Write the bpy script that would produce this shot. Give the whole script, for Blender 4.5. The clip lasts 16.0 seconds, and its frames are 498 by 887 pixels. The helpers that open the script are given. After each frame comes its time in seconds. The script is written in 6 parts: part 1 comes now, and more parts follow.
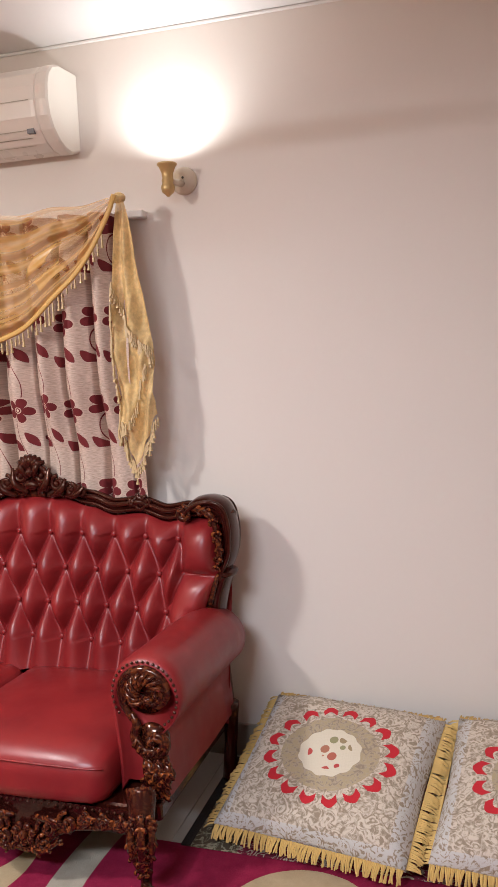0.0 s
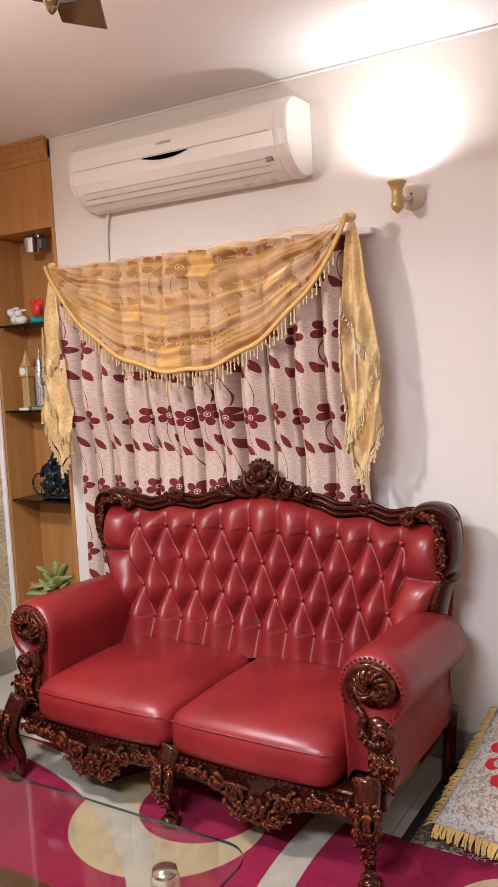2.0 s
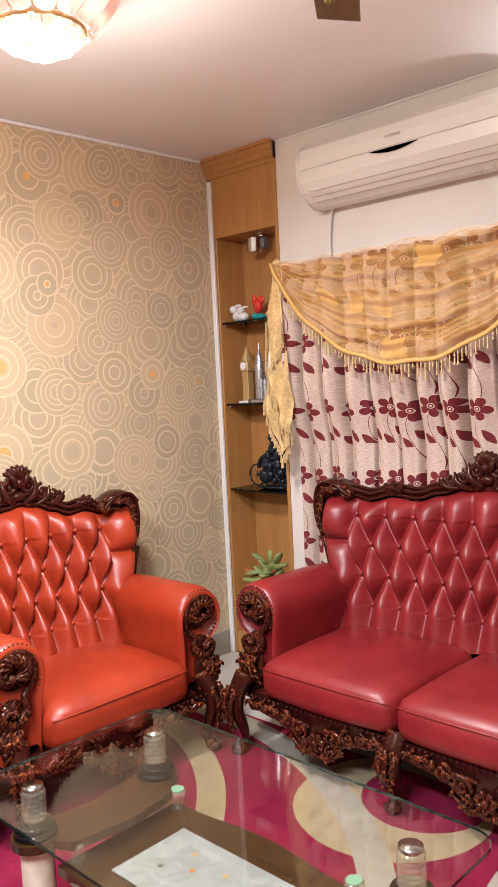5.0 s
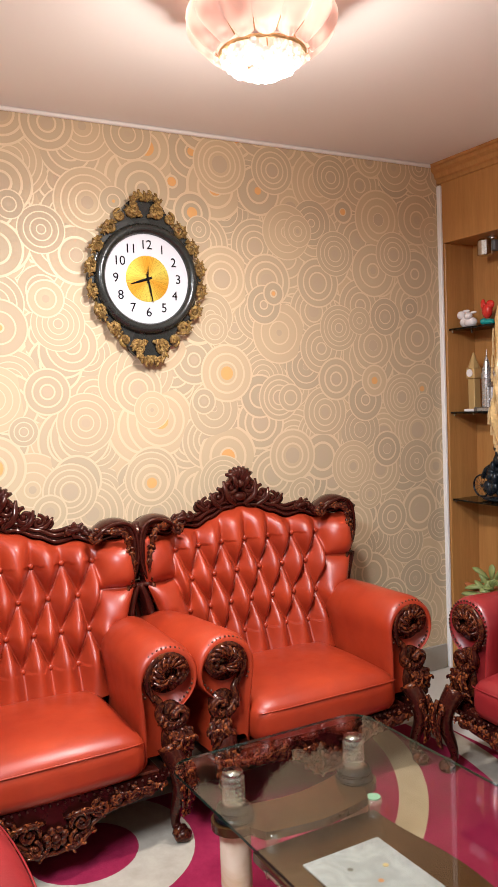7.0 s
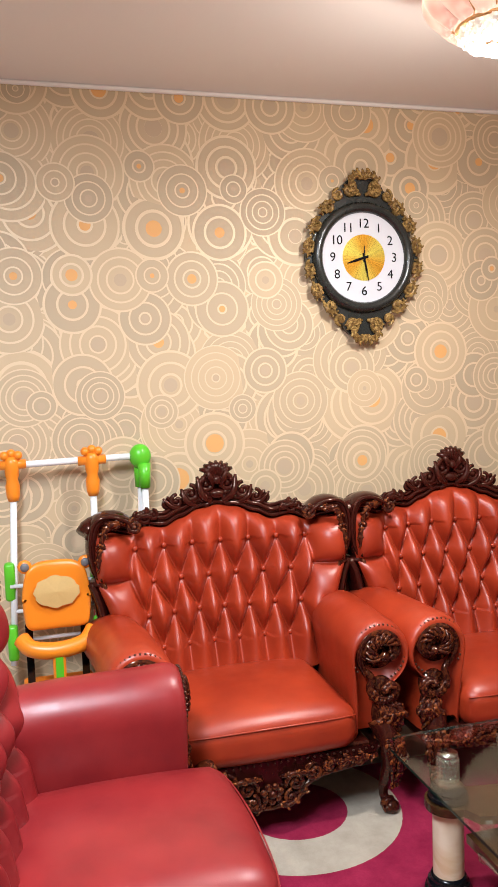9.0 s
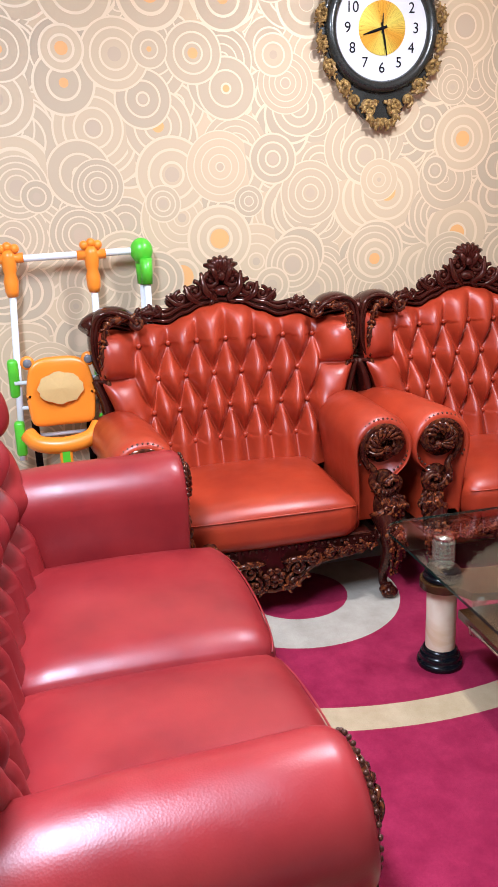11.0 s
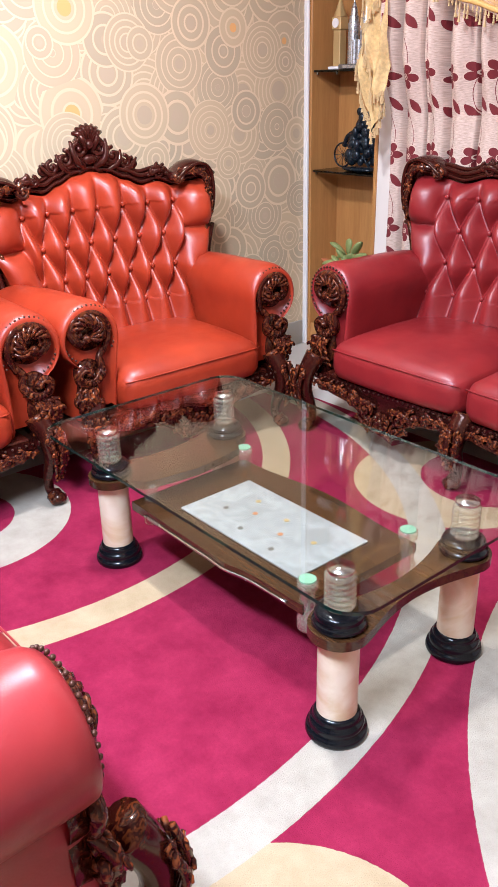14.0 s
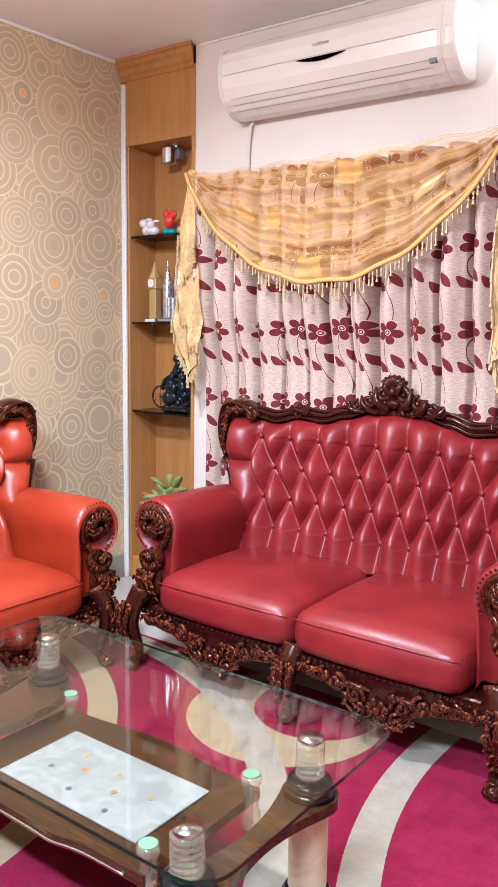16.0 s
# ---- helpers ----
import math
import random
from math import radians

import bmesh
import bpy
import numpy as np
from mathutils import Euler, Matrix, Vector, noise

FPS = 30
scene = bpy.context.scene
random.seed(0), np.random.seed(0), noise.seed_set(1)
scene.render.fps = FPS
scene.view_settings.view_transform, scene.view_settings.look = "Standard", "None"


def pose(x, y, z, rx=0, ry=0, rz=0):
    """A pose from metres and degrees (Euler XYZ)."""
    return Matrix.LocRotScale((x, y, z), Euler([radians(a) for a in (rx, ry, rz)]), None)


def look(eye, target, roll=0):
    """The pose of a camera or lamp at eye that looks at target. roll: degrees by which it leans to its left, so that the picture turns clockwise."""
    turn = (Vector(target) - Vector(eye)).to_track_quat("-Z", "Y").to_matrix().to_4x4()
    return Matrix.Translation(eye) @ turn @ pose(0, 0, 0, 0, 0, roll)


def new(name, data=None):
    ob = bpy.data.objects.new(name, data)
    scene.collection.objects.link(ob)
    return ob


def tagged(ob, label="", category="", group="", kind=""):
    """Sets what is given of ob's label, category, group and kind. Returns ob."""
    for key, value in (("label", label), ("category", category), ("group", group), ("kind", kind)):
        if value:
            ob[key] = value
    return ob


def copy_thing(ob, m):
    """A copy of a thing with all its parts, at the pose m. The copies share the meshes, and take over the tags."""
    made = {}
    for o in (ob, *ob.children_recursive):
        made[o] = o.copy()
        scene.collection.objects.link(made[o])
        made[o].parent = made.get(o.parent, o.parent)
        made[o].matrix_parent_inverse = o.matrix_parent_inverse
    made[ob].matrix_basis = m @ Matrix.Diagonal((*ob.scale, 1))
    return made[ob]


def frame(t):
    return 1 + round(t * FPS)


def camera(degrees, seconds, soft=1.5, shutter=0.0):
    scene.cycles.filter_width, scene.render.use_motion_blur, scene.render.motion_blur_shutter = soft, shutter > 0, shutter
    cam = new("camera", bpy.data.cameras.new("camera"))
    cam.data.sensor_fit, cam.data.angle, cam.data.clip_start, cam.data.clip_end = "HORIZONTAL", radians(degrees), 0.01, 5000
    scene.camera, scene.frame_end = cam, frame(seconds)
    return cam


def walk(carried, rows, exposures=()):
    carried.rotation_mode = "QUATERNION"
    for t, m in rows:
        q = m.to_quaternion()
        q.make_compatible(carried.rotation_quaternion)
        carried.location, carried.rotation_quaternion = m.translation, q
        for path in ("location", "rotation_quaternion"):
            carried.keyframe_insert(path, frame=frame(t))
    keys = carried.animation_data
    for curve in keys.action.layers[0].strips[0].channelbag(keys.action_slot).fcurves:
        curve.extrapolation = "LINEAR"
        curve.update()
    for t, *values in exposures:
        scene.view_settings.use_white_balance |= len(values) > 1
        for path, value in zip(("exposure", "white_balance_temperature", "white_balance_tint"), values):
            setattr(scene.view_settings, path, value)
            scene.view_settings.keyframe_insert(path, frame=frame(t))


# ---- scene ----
cam = camera(34.2, 16.0)
PATH = [
    (0, (1.331, 1.332, 1.582), (0.743, 3.23, 1.352), -2.4),
    (0.5, (1.351, 1.304, 1.578), (0.574, 3.133, 1.352), -2.8),
    (1, (1.349, 1.277, 1.587), (0.455, 3.052, 1.365), -2.9),
    (1.5, (1.328, 1.238, 1.591), (0.354, 2.973, 1.384), -2.9),
    (2, (1.292, 1.171, 1.604), (0.261, 2.874, 1.411), -2.8),
    (2.5, (1.268, 1.113, 1.601), (0.195, 2.791, 1.422), -2.6),
    (3, (1.253, 1.071, 1.595), (0.126, 2.714, 1.42), -2.5),
    (3.5, (1.211, 1.037, 1.564), (0.026, 2.64, 1.4), -2.3),
    (3.7, (1.185, 1.028, 1.571), (-0.02, 2.615, 1.4), -2.4),
    (5.8, (1.200, 1.050, 1.544), (-0.345, 2.313, 1.409), -2.4),
    (6, (1.219, 1.066, 1.550), (-0.367, 2.277, 1.417), -2.2),
    (6.5, (1.247, 1.086, 1.550), (-0.426, 2.175, 1.426), -2.2),
    (7, (1.266, 1.092, 1.550), (-0.479, 2.063, 1.433), -2.2),
    (7.5, (1.275, 1.058, 1.578), (-0.525, 1.920, 1.452), -2.1),
    (8, (1.282, 1.039, 1.591), (-0.569, 1.785, 1.464), -2.1),
    (8.5, (1.279, 1.011, 1.620), (-0.614, 1.638, 1.467), -1.9),
    (9, (1.270, 0.971, 1.614), (-0.645, 1.515, 1.427), -1.8),
    (9.2, (1.276, 0.980, 1.618), (-0.649, 1.480, 1.404), -1.8),
    (11.3, (1.239, 1.046, 1.424), (-0.585, 1.548, 0.774), -1.9),
    (11.5, (1.222, 1.052, 1.406), (-0.576, 1.6, 0.721), -1.9),
    (12, (1.193, 1.063, 1.387), (-0.533, 1.736, 0.633), -1.9),
    (12.5, (1.181, 1.064, 1.39), (-0.465, 1.87, 0.59), -1.9),
    (13, (1.172, 1.065, 1.383), (-0.393, 2.005, 0.565), -1.7),
    (13.5, (1.164, 1.065, 1.38), (-0.32, 2.123, 0.556), -1.6),
    (14, (1.148, 1.062, 1.378), (-0.255, 2.23, 0.561), -1.3),
    (14.5, (1.132, 1.054, 1.371), (-0.207, 2.318, 0.59), -1.1),
    (15, (1.117, 1.045, 1.368), (-0.175, 2.403, 0.671), -0.8),
    (15.5, (1.11, 1.033, 1.384), (-0.133, 2.51, 0.861), 0.0),
    (16, (1.103, 1.041, 1.39), (-0.079, 2.63, 1.111), 0.8),
]
EXPOSURE = [(0.0, 0.16, 5800, 9), (3.5, 0.58, 5650, 9), (6.0, 0.48, 5850, 9), (9.0, 0.10, 5850, 7), (11.5, 0.38, 5100, 10), (13.5, 0.76, 5150, 10), (15.0, 0.84, 5150, 10), (16.0, 0.94, 5050, 7)]
walk(cam, [(t, look(eye, target, roll)) for t, eye, target, roll in PATH], EXPOSURE)

# ---------------------------------------------------------------- light
XW, YN, ZC = -2.10, 4.20, 2.75          # papered wall, curtain wall, ceiling
XE, YS = 2.70, -1.70                    # plain walls behind the camera

world = bpy.data.worlds.new("world")
scene.world = world
world.use_nodes = True
world.node_tree.nodes["Background"].inputs[0].default_value = (0.9, 0.93, 1.0, 1)
world.node_tree.nodes["Background"].inputs[1].default_value = 0.02


def lamp(name, kind, energy, colour, m, size=0.1, size_y=None):
    d = bpy.data.lights.new(name, kind)
    d.energy, d.color = energy, colour
    if kind == "AREA":
        d.size = size
        if size_y:
            d.shape, d.size_y = "RECTANGLE", size_y
    else:
        d.shadow_soft_size = size
    ob = new(name, d)
    ob.matrix_world = m
    return ob


LAMP = (-0.84, 2.36)                    # ceiling lamp over the table
lamp("ceiling_lamp_glow", "POINT", 25, (1.0, 0.85, 0.70), pose(LAMP[0], LAMP[1], 2.43), 0.06)
lamp("ceiling_lamp_pool", "AREA", 34, (1.0, 0.92, 0.84), pose(LAMP[0], LAMP[1], 2.47), 0.22)
sconce = lamp("sconce_glow", "SPOT", 11, (1.0, 0.95, 0.86), pose(0.208, 4.075, 2.285, 172, 0, 0), 0.02)
sconce.data.spot_size, sconce.data.spot_blend = radians(168), 1.0
# unseen area lamp added overhead for the cool room light; no fixture modelled
lamp("unseen_room_light", "AREA", 116, (0.97, 0.98, 1.0), pose(0.35, 0.65, 2.71), 1.2, 0.30)

# ---------------------------------------------------------------- materials


class Mat:
    """A small wrapper to write node materials briefly."""

    def __init__(self, name, colour=(0.8, 0.8, 0.8), rough=0.5, metal=0.0, **more):
        self.m = bpy.data.materials.new(name)
        self.m.use_nodes = True
        self.t = self.m.node_tree
        self.b = self.t.nodes["Principled BSDF"]
        self.b.inputs["Base Color"].default_value = (*colour, 1)
        self.b.inputs["Roughness"].default_value = rough
        self.b.inputs["Metallic"].default_value = metal
        for k, v in more.items():
            self.b.inputs[k.replace("_", " ")].default_value = v

    def n(self, kind, **props):
        node = self.t.nodes.new("ShaderNode" + kind)
        ins = props.pop("ins", {})
        for k, v in props.items():
            setattr(node, k, v)
        for k, v in ins.items():
            if hasattr(v, "is_output"):
                self.t.links.new(v, node.inputs[k])
            else:
                node.inputs[k].default_value = v
        return node

    def math(self, op, a, b=0.0, c=0.0):
        return self.n("Math", operation=op, ins={0: a, 1: b, 2: c}).outputs[0]

    def mix(self, f, a, b):
        a = (*a, 1) if isinstance(a, tuple) and len(a) == 3 else a
        b = (*b, 1) if isinstance(b, tuple) and len(b) == 3 else b
        return self.n("Mix", data_type="RGBA", ins={0: f, 6: a, 7: b}).outputs[2]

    def coord(self, which="Object"):
        return self.n("TexCoord").outputs[which]

    def noise(self, scale, detail=4, vec=None, rough=0.55):
        return self.n("TexNoise", ins={"Vector": vec or self.coord(), "Scale": scale, "Detail": detail, "Roughness": rough}).outputs[0]

    def ramp(self, f, lo, hi, a=0.0, b=1.0):
        return self.n("MapRange", ins={0: f, 1: lo, 2: hi, 3: a, 4: b}).outputs[0]

    def put(self, socket, out):
        self.t.links.new(out, self.b.inputs[socket])

    def bump(self, height, strength=0.2, dist=0.01):
        self.put("Normal", self.n("Bump", ins={"Strength": strength, "Distance": dist, "Height": height}).outputs[0])
        return self


def surface(name, colour, rough, vary=0.12, scale=6, fine=120, bump=0.1, metal=0.0, **more):
    """Two scales of colour noise, roughness noise and a fine relief."""
    m = Mat(name, colour, rough, metal, **more)
    big, small = m.noise(scale), m.noise(fine, 2)
    dark = tuple(c * (1 - vary) for c in colour)
    light = tuple(min(1, c * (1 + vary)) for c in colour)
    m.put("Base Color", m.mix(m.math("ADD", m.math("MULTIPLY", big, 0.7), m.math("MULTIPLY", small, 0.3)), dark, light))
    m.put("Roughness", m.ramp(big, 0.3, 0.7, max(0, rough - 0.06), min(1, rough + 0.06)))
    m.bump(small, bump, 0.002)
    return m.m


M = {}
M["paint"] = surface("wall_paint", (0.76, 0.69, 0.63), 0.6, 0.03, 1.2, 60, 0.05)
M["ceiling"] = surface("ceiling_paint", (0.80, 0.77, 0.75), 0.5, 0.02, 1.0, 60, 0.04)
M["white"] = surface("white_trim", (0.80, 0.77, 0.74), 0.45, 0.05, 4, 90, 0.05)
# for the unseen closing walls: dark enough to weaken their bounced light
M["unseenwall"] = surface("tan_unseen_wall", (0.40, 0.31, 0.21), 0.6, 0.05, 1.2, 60, 0.05)
M["skirting"] = surface("grey_tile_skirting", (0.30, 0.28, 0.24), 0.3, 0.1, 5, 60, 0.03)
M["tile"] = surface("floor_tile", (0.62, 0.60, 0.56), 0.22, 0.06, 3, 60, 0.02)
M["grout"] = surface("grout", (0.35, 0.33, 0.30), 0.8)


def wood(name, light, dark, rough, axis="Z", scale=1.0, coat=0.0):
    m = Mat(name, light, rough)
    mp = m.n("Mapping", ins={0: m.coord(), 3: {"Z": (14, 14, 1.0), "X": (1.0, 14, 14), "Y": (14, 1.0, 14)}[axis]}).outputs[0]
    g = m.noise(2.2 * scale, 6, mp, 0.65)
    f = m.noise(14 * scale, 3, mp)
    k = m.math("ADD", m.math("MULTIPLY", g, 0.7), m.math("MULTIPLY", f, 0.3))
    m.put("Base Color", m.mix(m.ramp(k, 0.3, 0.7), dark, light))
    m.put("Roughness", m.ramp(f, 0.3, 0.7, rough - 0.05, rough + 0.08))
    m.b.inputs["Coat Weight"].default_value = coat
    return m.bump(f, 0.06, 0.002).m


M["oak"] = wood("oak_veneer", (0.50, 0.25, 0.075), (0.36, 0.16, 0.045), 0.35)
M["table_wood"] = wood("walnut_laminate", (0.075, 0.033, 0.011), (0.022, 0.009, 0.004), 0.18, "X", 1.4, 0.12)


def wallpaper():
    m = Mat("circle_wallpaper", rough=0.55)
    sep = m.n("SeparateXYZ", ins={0: m.coord()})
    y, z = sep.outputs[1], sep.outputs[2]
    cloud = m.noise(1.6)
    col = m.mix(cloud, (0.55, 0.415, 0.25), (0.59, 0.45, 0.28))
    shine = m.n("Value").outputs[0]
    shine.default_value = 0.0
    for cell, rad, ring, dx, dy in ((0.20, 0.13, 0.024, 0.02, 0.05), (0.27, 0.165, 0.027, 0.11, 0.03), (0.30, 0.155, 0.024, 0.31, 0.17),
                                    (0.31, 0.145, 0.029, 0.07, 0.41), (0.36, 0.13, 0.022, 0.53, 0.29), (0.42, 0.08, 0.02, 0.23, 0.67)):
        v = m.n("CombineXYZ", ins={0: m.math("MULTIPLY_ADD", y, 1 / cell, dx / cell), 1: m.math("MULTIPLY_ADD", z, 1 / cell, dy / cell)}).outputs[0]
        vo = m.n("TexVoronoi", voronoi_dimensions="2D", ins={"Vector": v, "Scale": 1.0, "Randomness": 0.45})
        d = m.math("MULTIPLY", vo.outputs["Distance"], cell)
        rnd = m.n("SeparateColor", ins={0: vo.outputs["Color"]})
        r = m.math("MULTIPLY", m.math("MULTIPLY_ADD", rnd.outputs[0], 0.35, 0.72), rad)
        inside = m.math("LESS_THAN", d, r)
        # ring lines: thin pale bands between broad tan bands, spaced from the disc's rim
        ph = m.math("FRACT", m.math("DIVIDE", m.math("SUBTRACT", r, d), m.math("MULTIPLY_ADD", rnd.outputs[1], ring * 0.9, ring * 1.0)))
        wide = m.math("MULTIPLY_ADD", rnd.outputs[2], 0.14, 0.15)
        line = m.ramp(m.math("DIVIDE", ph, wide), 1.08, 0.86)
        core = m.math("LESS_THAN", d, m.math("MULTIPLY", r, m.math("MULTIPLY_ADD", rnd.outputs[2], 0.20, 0.10)))
        base = m.mix(rnd.outputs[0], (0.45, 0.355, 0.235), (0.57, 0.435, 0.27))
        tint = m.mix(m.math("GREATER_THAN", rnd.outputs[1], 0.74), (0.49, 0.375, 0.25), (0.72, 0.38, 0.13))
        disc = m.mix(line, base, (0.69, 0.545, 0.355))
        disc = m.mix(core, disc, tint)
        col = m.mix(inside, col, disc)
        lit = m.math("MULTIPLY", line, m.math("SUBTRACT", 1.0, core))
        shine = m.math("ADD", m.math("MULTIPLY", shine, m.math("SUBTRACT", 1.0, inside)), m.math("MULTIPLY", lit, inside))
    m.put("Base Color", col)
    m.put("Roughness", m.ramp(shine, 0, 1, 0.60, 0.46))
    m.put("Metallic", m.ramp(shine, 0, 1, 0.0, 0.08))
    return m.bump(m.math("ADD", shine, m.math("MULTIPLY", m.noise(260, 2), 0.3)), 0.12, 0.002).m


M["paper"] = wallpaper()


def rug_material():
    """Deep pink pile with broad beige and grey-beige rings."""
    m = Mat("pile_rug", rough=0.95)
    sep = m.n("SeparateXYZ", ins={0: m.coord()})
    x, y = sep.outputs[0], sep.outputs[1]
    wob = m.math("MULTIPLY_ADD", m.noise(90, 2), 0.004, -0.002)

    def ring(cx, cy, r0, r1):
        d = m.math("ADD", m.math("SQRT", m.math("ADD", m.math("POWER", m.math("SUBTRACT", x, cx), 2.0), m.math("POWER", m.math("SUBTRACT", y, cy), 2.0))), wob)
        return m.math("MULTIPLY", m.math("GREATER_THAN", d, r0), m.math("LESS_THAN", d, r1))

    nap, soil = m.noise(9, 5, rough=0.7), m.noise(160, 2)
    pink = m.mix(m.ramp(nap, 0.3, 0.7), (0.20, 0.011, 0.039), (0.325, 0.025, 0.070))
    pink = m.mix(m.math("MULTIPLY", soil, 0.5), pink, (0.15, 0.002, 0.022))
    col = pink
    beige = m.mix(m.ramp(nap, 0.3, 0.7), (0.36, 0.265, 0.15), (0.46, 0.35, 0.215))
    grey = m.mix(m.ramp(nap, 0.3, 0.7), (0.33, 0.285, 0.225), (0.44, 0.385, 0.31))
    for cx, cy, r0, r1, tone in ((-1.885, 2.05, 1.235, 1.345, beige), (-1.40, 1.86, 0.19, 0.385, grey), (0.56, 1.60, 0.17, 0.34, beige), (0.80, 3.33, 0.0, 0.23, beige),
                                 (1.891, 3.433, 1.762, 1.872, grey)):
        col = m.mix(ring(cx, cy, r0, r1), col, tone)
    egg = m.math("MULTIPLY", ring(-0.44, 3.36, 0.0, 0.36), m.math("SUBTRACT", 1.0, ring(-0.37, 3.47, 0.0, 0.235)))
    col = m.mix(egg, col, beige)
    col = m.mix(ring(-1.52, 1.78, 1.69, 1.81), col, grey)
    m.put("Base Color", col)
    m.b.inputs["Specular IOR Level"].default_value = 0.08
    return m.bump(m.math("ADD", m.noise(420, 2), m.math("MULTIPLY", nap, 0.6)), 0.5, 0.006).m


M["rug"] = rug_material()

# ---------------------------------------------------------------- mesh helpers


def part(name, bm, material, parent=None, label="", smooth=False, kind=""):
    me = bpy.data.meshes.new(name)
    if material in (M.get("lacquer"), M.get("gilt"), M.get("clockgold")):
        bmesh.ops.recalc_face_normals(bm, faces=bm.faces)
    bm.to_mesh(me)
    bm.free()
    me.materials.append(material)
    if smooth:
        me.polygons.foreach_set("use_smooth", [True] * len(me.polygons))
    ob = new(name, me)
    ob.parent = parent
    return tagged(ob, label=label, kind=kind)


def box(bm, x0, x1, y0, y1, z0, z1, bevel=0.0, seg=1):
    r = bmesh.ops.create_cube(bm, size=1)
    for v in r["verts"]:
        v.co = Vector(((x0 + x1) / 2 + v.co.x * (x1 - x0), (y0 + y1) / 2 + v.co.y * (y1 - y0), (z0 + z1) / 2 + v.co.z * (z1 - z0)))
    if bevel:
        es = {e for v in r["verts"] for e in v.link_edges}
        bmesh.ops.bevel(bm, geom=list(es), offset=bevel, segments=seg, affect="EDGES", profile=0.5)
    return bm


def boxed(*a, **k):
    return box(bmesh.new(), *a, **k)


def lathe(bm, profile, n=20, at=(0, 0, 0), axis=Matrix.Identity(3), cap=True):
    """A turned body; profile rows are (radius, height)."""
    rings = []
    for r, h in profile:
        rings.append([bm.verts.new(Vector(at) + axis @ Vector((r * math.cos(2 * math.pi * i / n), r * math.sin(2 * math.pi * i / n), h))) for i in range(n)])
    for a, b in zip(rings, rings[1:]):
        for i in range(n):
            bm.faces.new((a[i], a[(i + 1) % n], b[(i + 1) % n], b[i]))
    if cap:
        bm.faces.new(rings[0][::-1])
        bm.faces.new(rings[-1])
    return bm


def sweep(bm, pts, radii, n=7, flat=1.0, up=Vector((0, 0, 1)), caps=True, flute=0.0):
    """A tube along pts whose radius changes; flat squeezes it along up, flute cuts ridges along it."""
    pts = [Vector(p) for p in pts]
    rings = []
    for i, p in enumerate(pts):
        t = (pts[min(i + 1, len(pts) - 1)] - pts[max(i - 1, 0)]).normalized()
        side = t.cross(up)
        side = side.normalized() if side.length > 1e-5 else Vector((1, 0, 0))
        nor = side.cross(t)
        r = radii[i] if hasattr(radii, "__len__") else radii
        rr = [r * (1 + flute * math.cos(math.pi * k)) for k in range(n)]
        rings.append([bm.verts.new(p + side * (rr[k] * math.cos(2 * math.pi * k / n)) + nor * (rr[k] * flat * math.sin(2 * math.pi * k / n))) for k in range(n)])
    for a, b in zip(rings, rings[1:]):
        for i in range(n):
            bm.faces.new((a[i], a[(i + 1) % n], b[(i + 1) % n], b[i]))
    if caps:
        bm.faces.new(rings[0][::-1])
        bm.faces.new(rings[-1])
    return bm


def ball(bm, at, r, scale=(1, 1, 1), u=10, v=7):
    res = bmesh.ops.create_uvsphere(bm, u_segments=u, v_segments=v, radius=r)
    for w in res["verts"]:
        w.co = Vector(at) + Vector((w.co.x * scale[0], w.co.y * scale[1], w.co.z * scale[2]))
    return bm


def spline(pts, n=8):
    """Catmull-Rom points through pts."""
    pts = [Vector(p) for p in pts]
    q = [2 * pts[0] - pts[1]] + pts + [2 * pts[-1] - pts[-2]]
    out = []
    for i in range(1, len(q) - 2):
        for k in range(n):
            s = k / n
            a, b, c, d = q[i - 1], q[i], q[i + 1], q[i + 2]
            out.append(0.5 * (2 * b + (c - a) * s + (2 * a - 5 * b + 4 * c - d) * s * s + (3 * b - a - 3 * c + d) * s ** 3))
    return out + [pts[-1]]


def grid_mesh(bm, f, nu, nv, closed=False):
    """A sheet of f(u, v), u and v from 0 to 1."""
    vs = [[bm.verts.new(f(i / nu, j / nv)) for j in range(nv + 1)] for i in range(nu + 1)]
    for i in range(nu):
        for j in range(nv):
            bm.faces.new((vs[i][j], vs[i + 1][j], vs[i + 1][j + 1], vs[i][j + 1]))
    return vs


def thing(name, label, category, group="", m=None):
    ob = new(name)
    ob.empty_display_size = 0.1
    if m is not None:
        ob.matrix_world = m
    return tagged(ob, label, category, group)


# ---------------------------------------------------------------- the room
NX0, NX1, NZ0, NZ1, ND = -2.06, -1.60, 0.10, 2.33, 0.20      # the niche of the corner shelf in the curtain wall
W = 0.15


def structure(name, bm, mat, label, category):
    return tagged(part(name, bm, mat), label, category, kind="structure")


structure("floor", boxed(XW - W, XE + W, YS - W, YN + W + 0.2, -0.10, -0.012), M["grout"], "pale grouted screed under polished floor tiles", "floor")
structure("ceiling", boxed(XW - W, XE + W, YS - W, YN + W + 0.2, ZC, ZC + 0.1), M["ceiling"], "smooth white painted ceiling", "ceiling")
structure("wall_west", boxed(XW - W, XW, YS - W, YN + 0.35, -0.012, ZC), M["paper"], "tan wallpaper with overlapping gold circles", "wall")
bm = bmesh.new()
box(bm, NX1, XE + W, YN, YN + W, -0.012, ZC)
box(bm, XW, NX1, YN + ND + 0.02, YN + ND + 0.12, -0.012, ZC)
structure("wall_north", bm, M["paint"], "plain cream painted wall behind the curtains", "wall")
# the east and south walls are assumed; their tan holds the fill light down
structure("wall_east", boxed(XE, XE + W, YS, YN, -0.012, ZC), M["unseenwall"], "plain unseen wall, tan to cut bounced light", "wall")
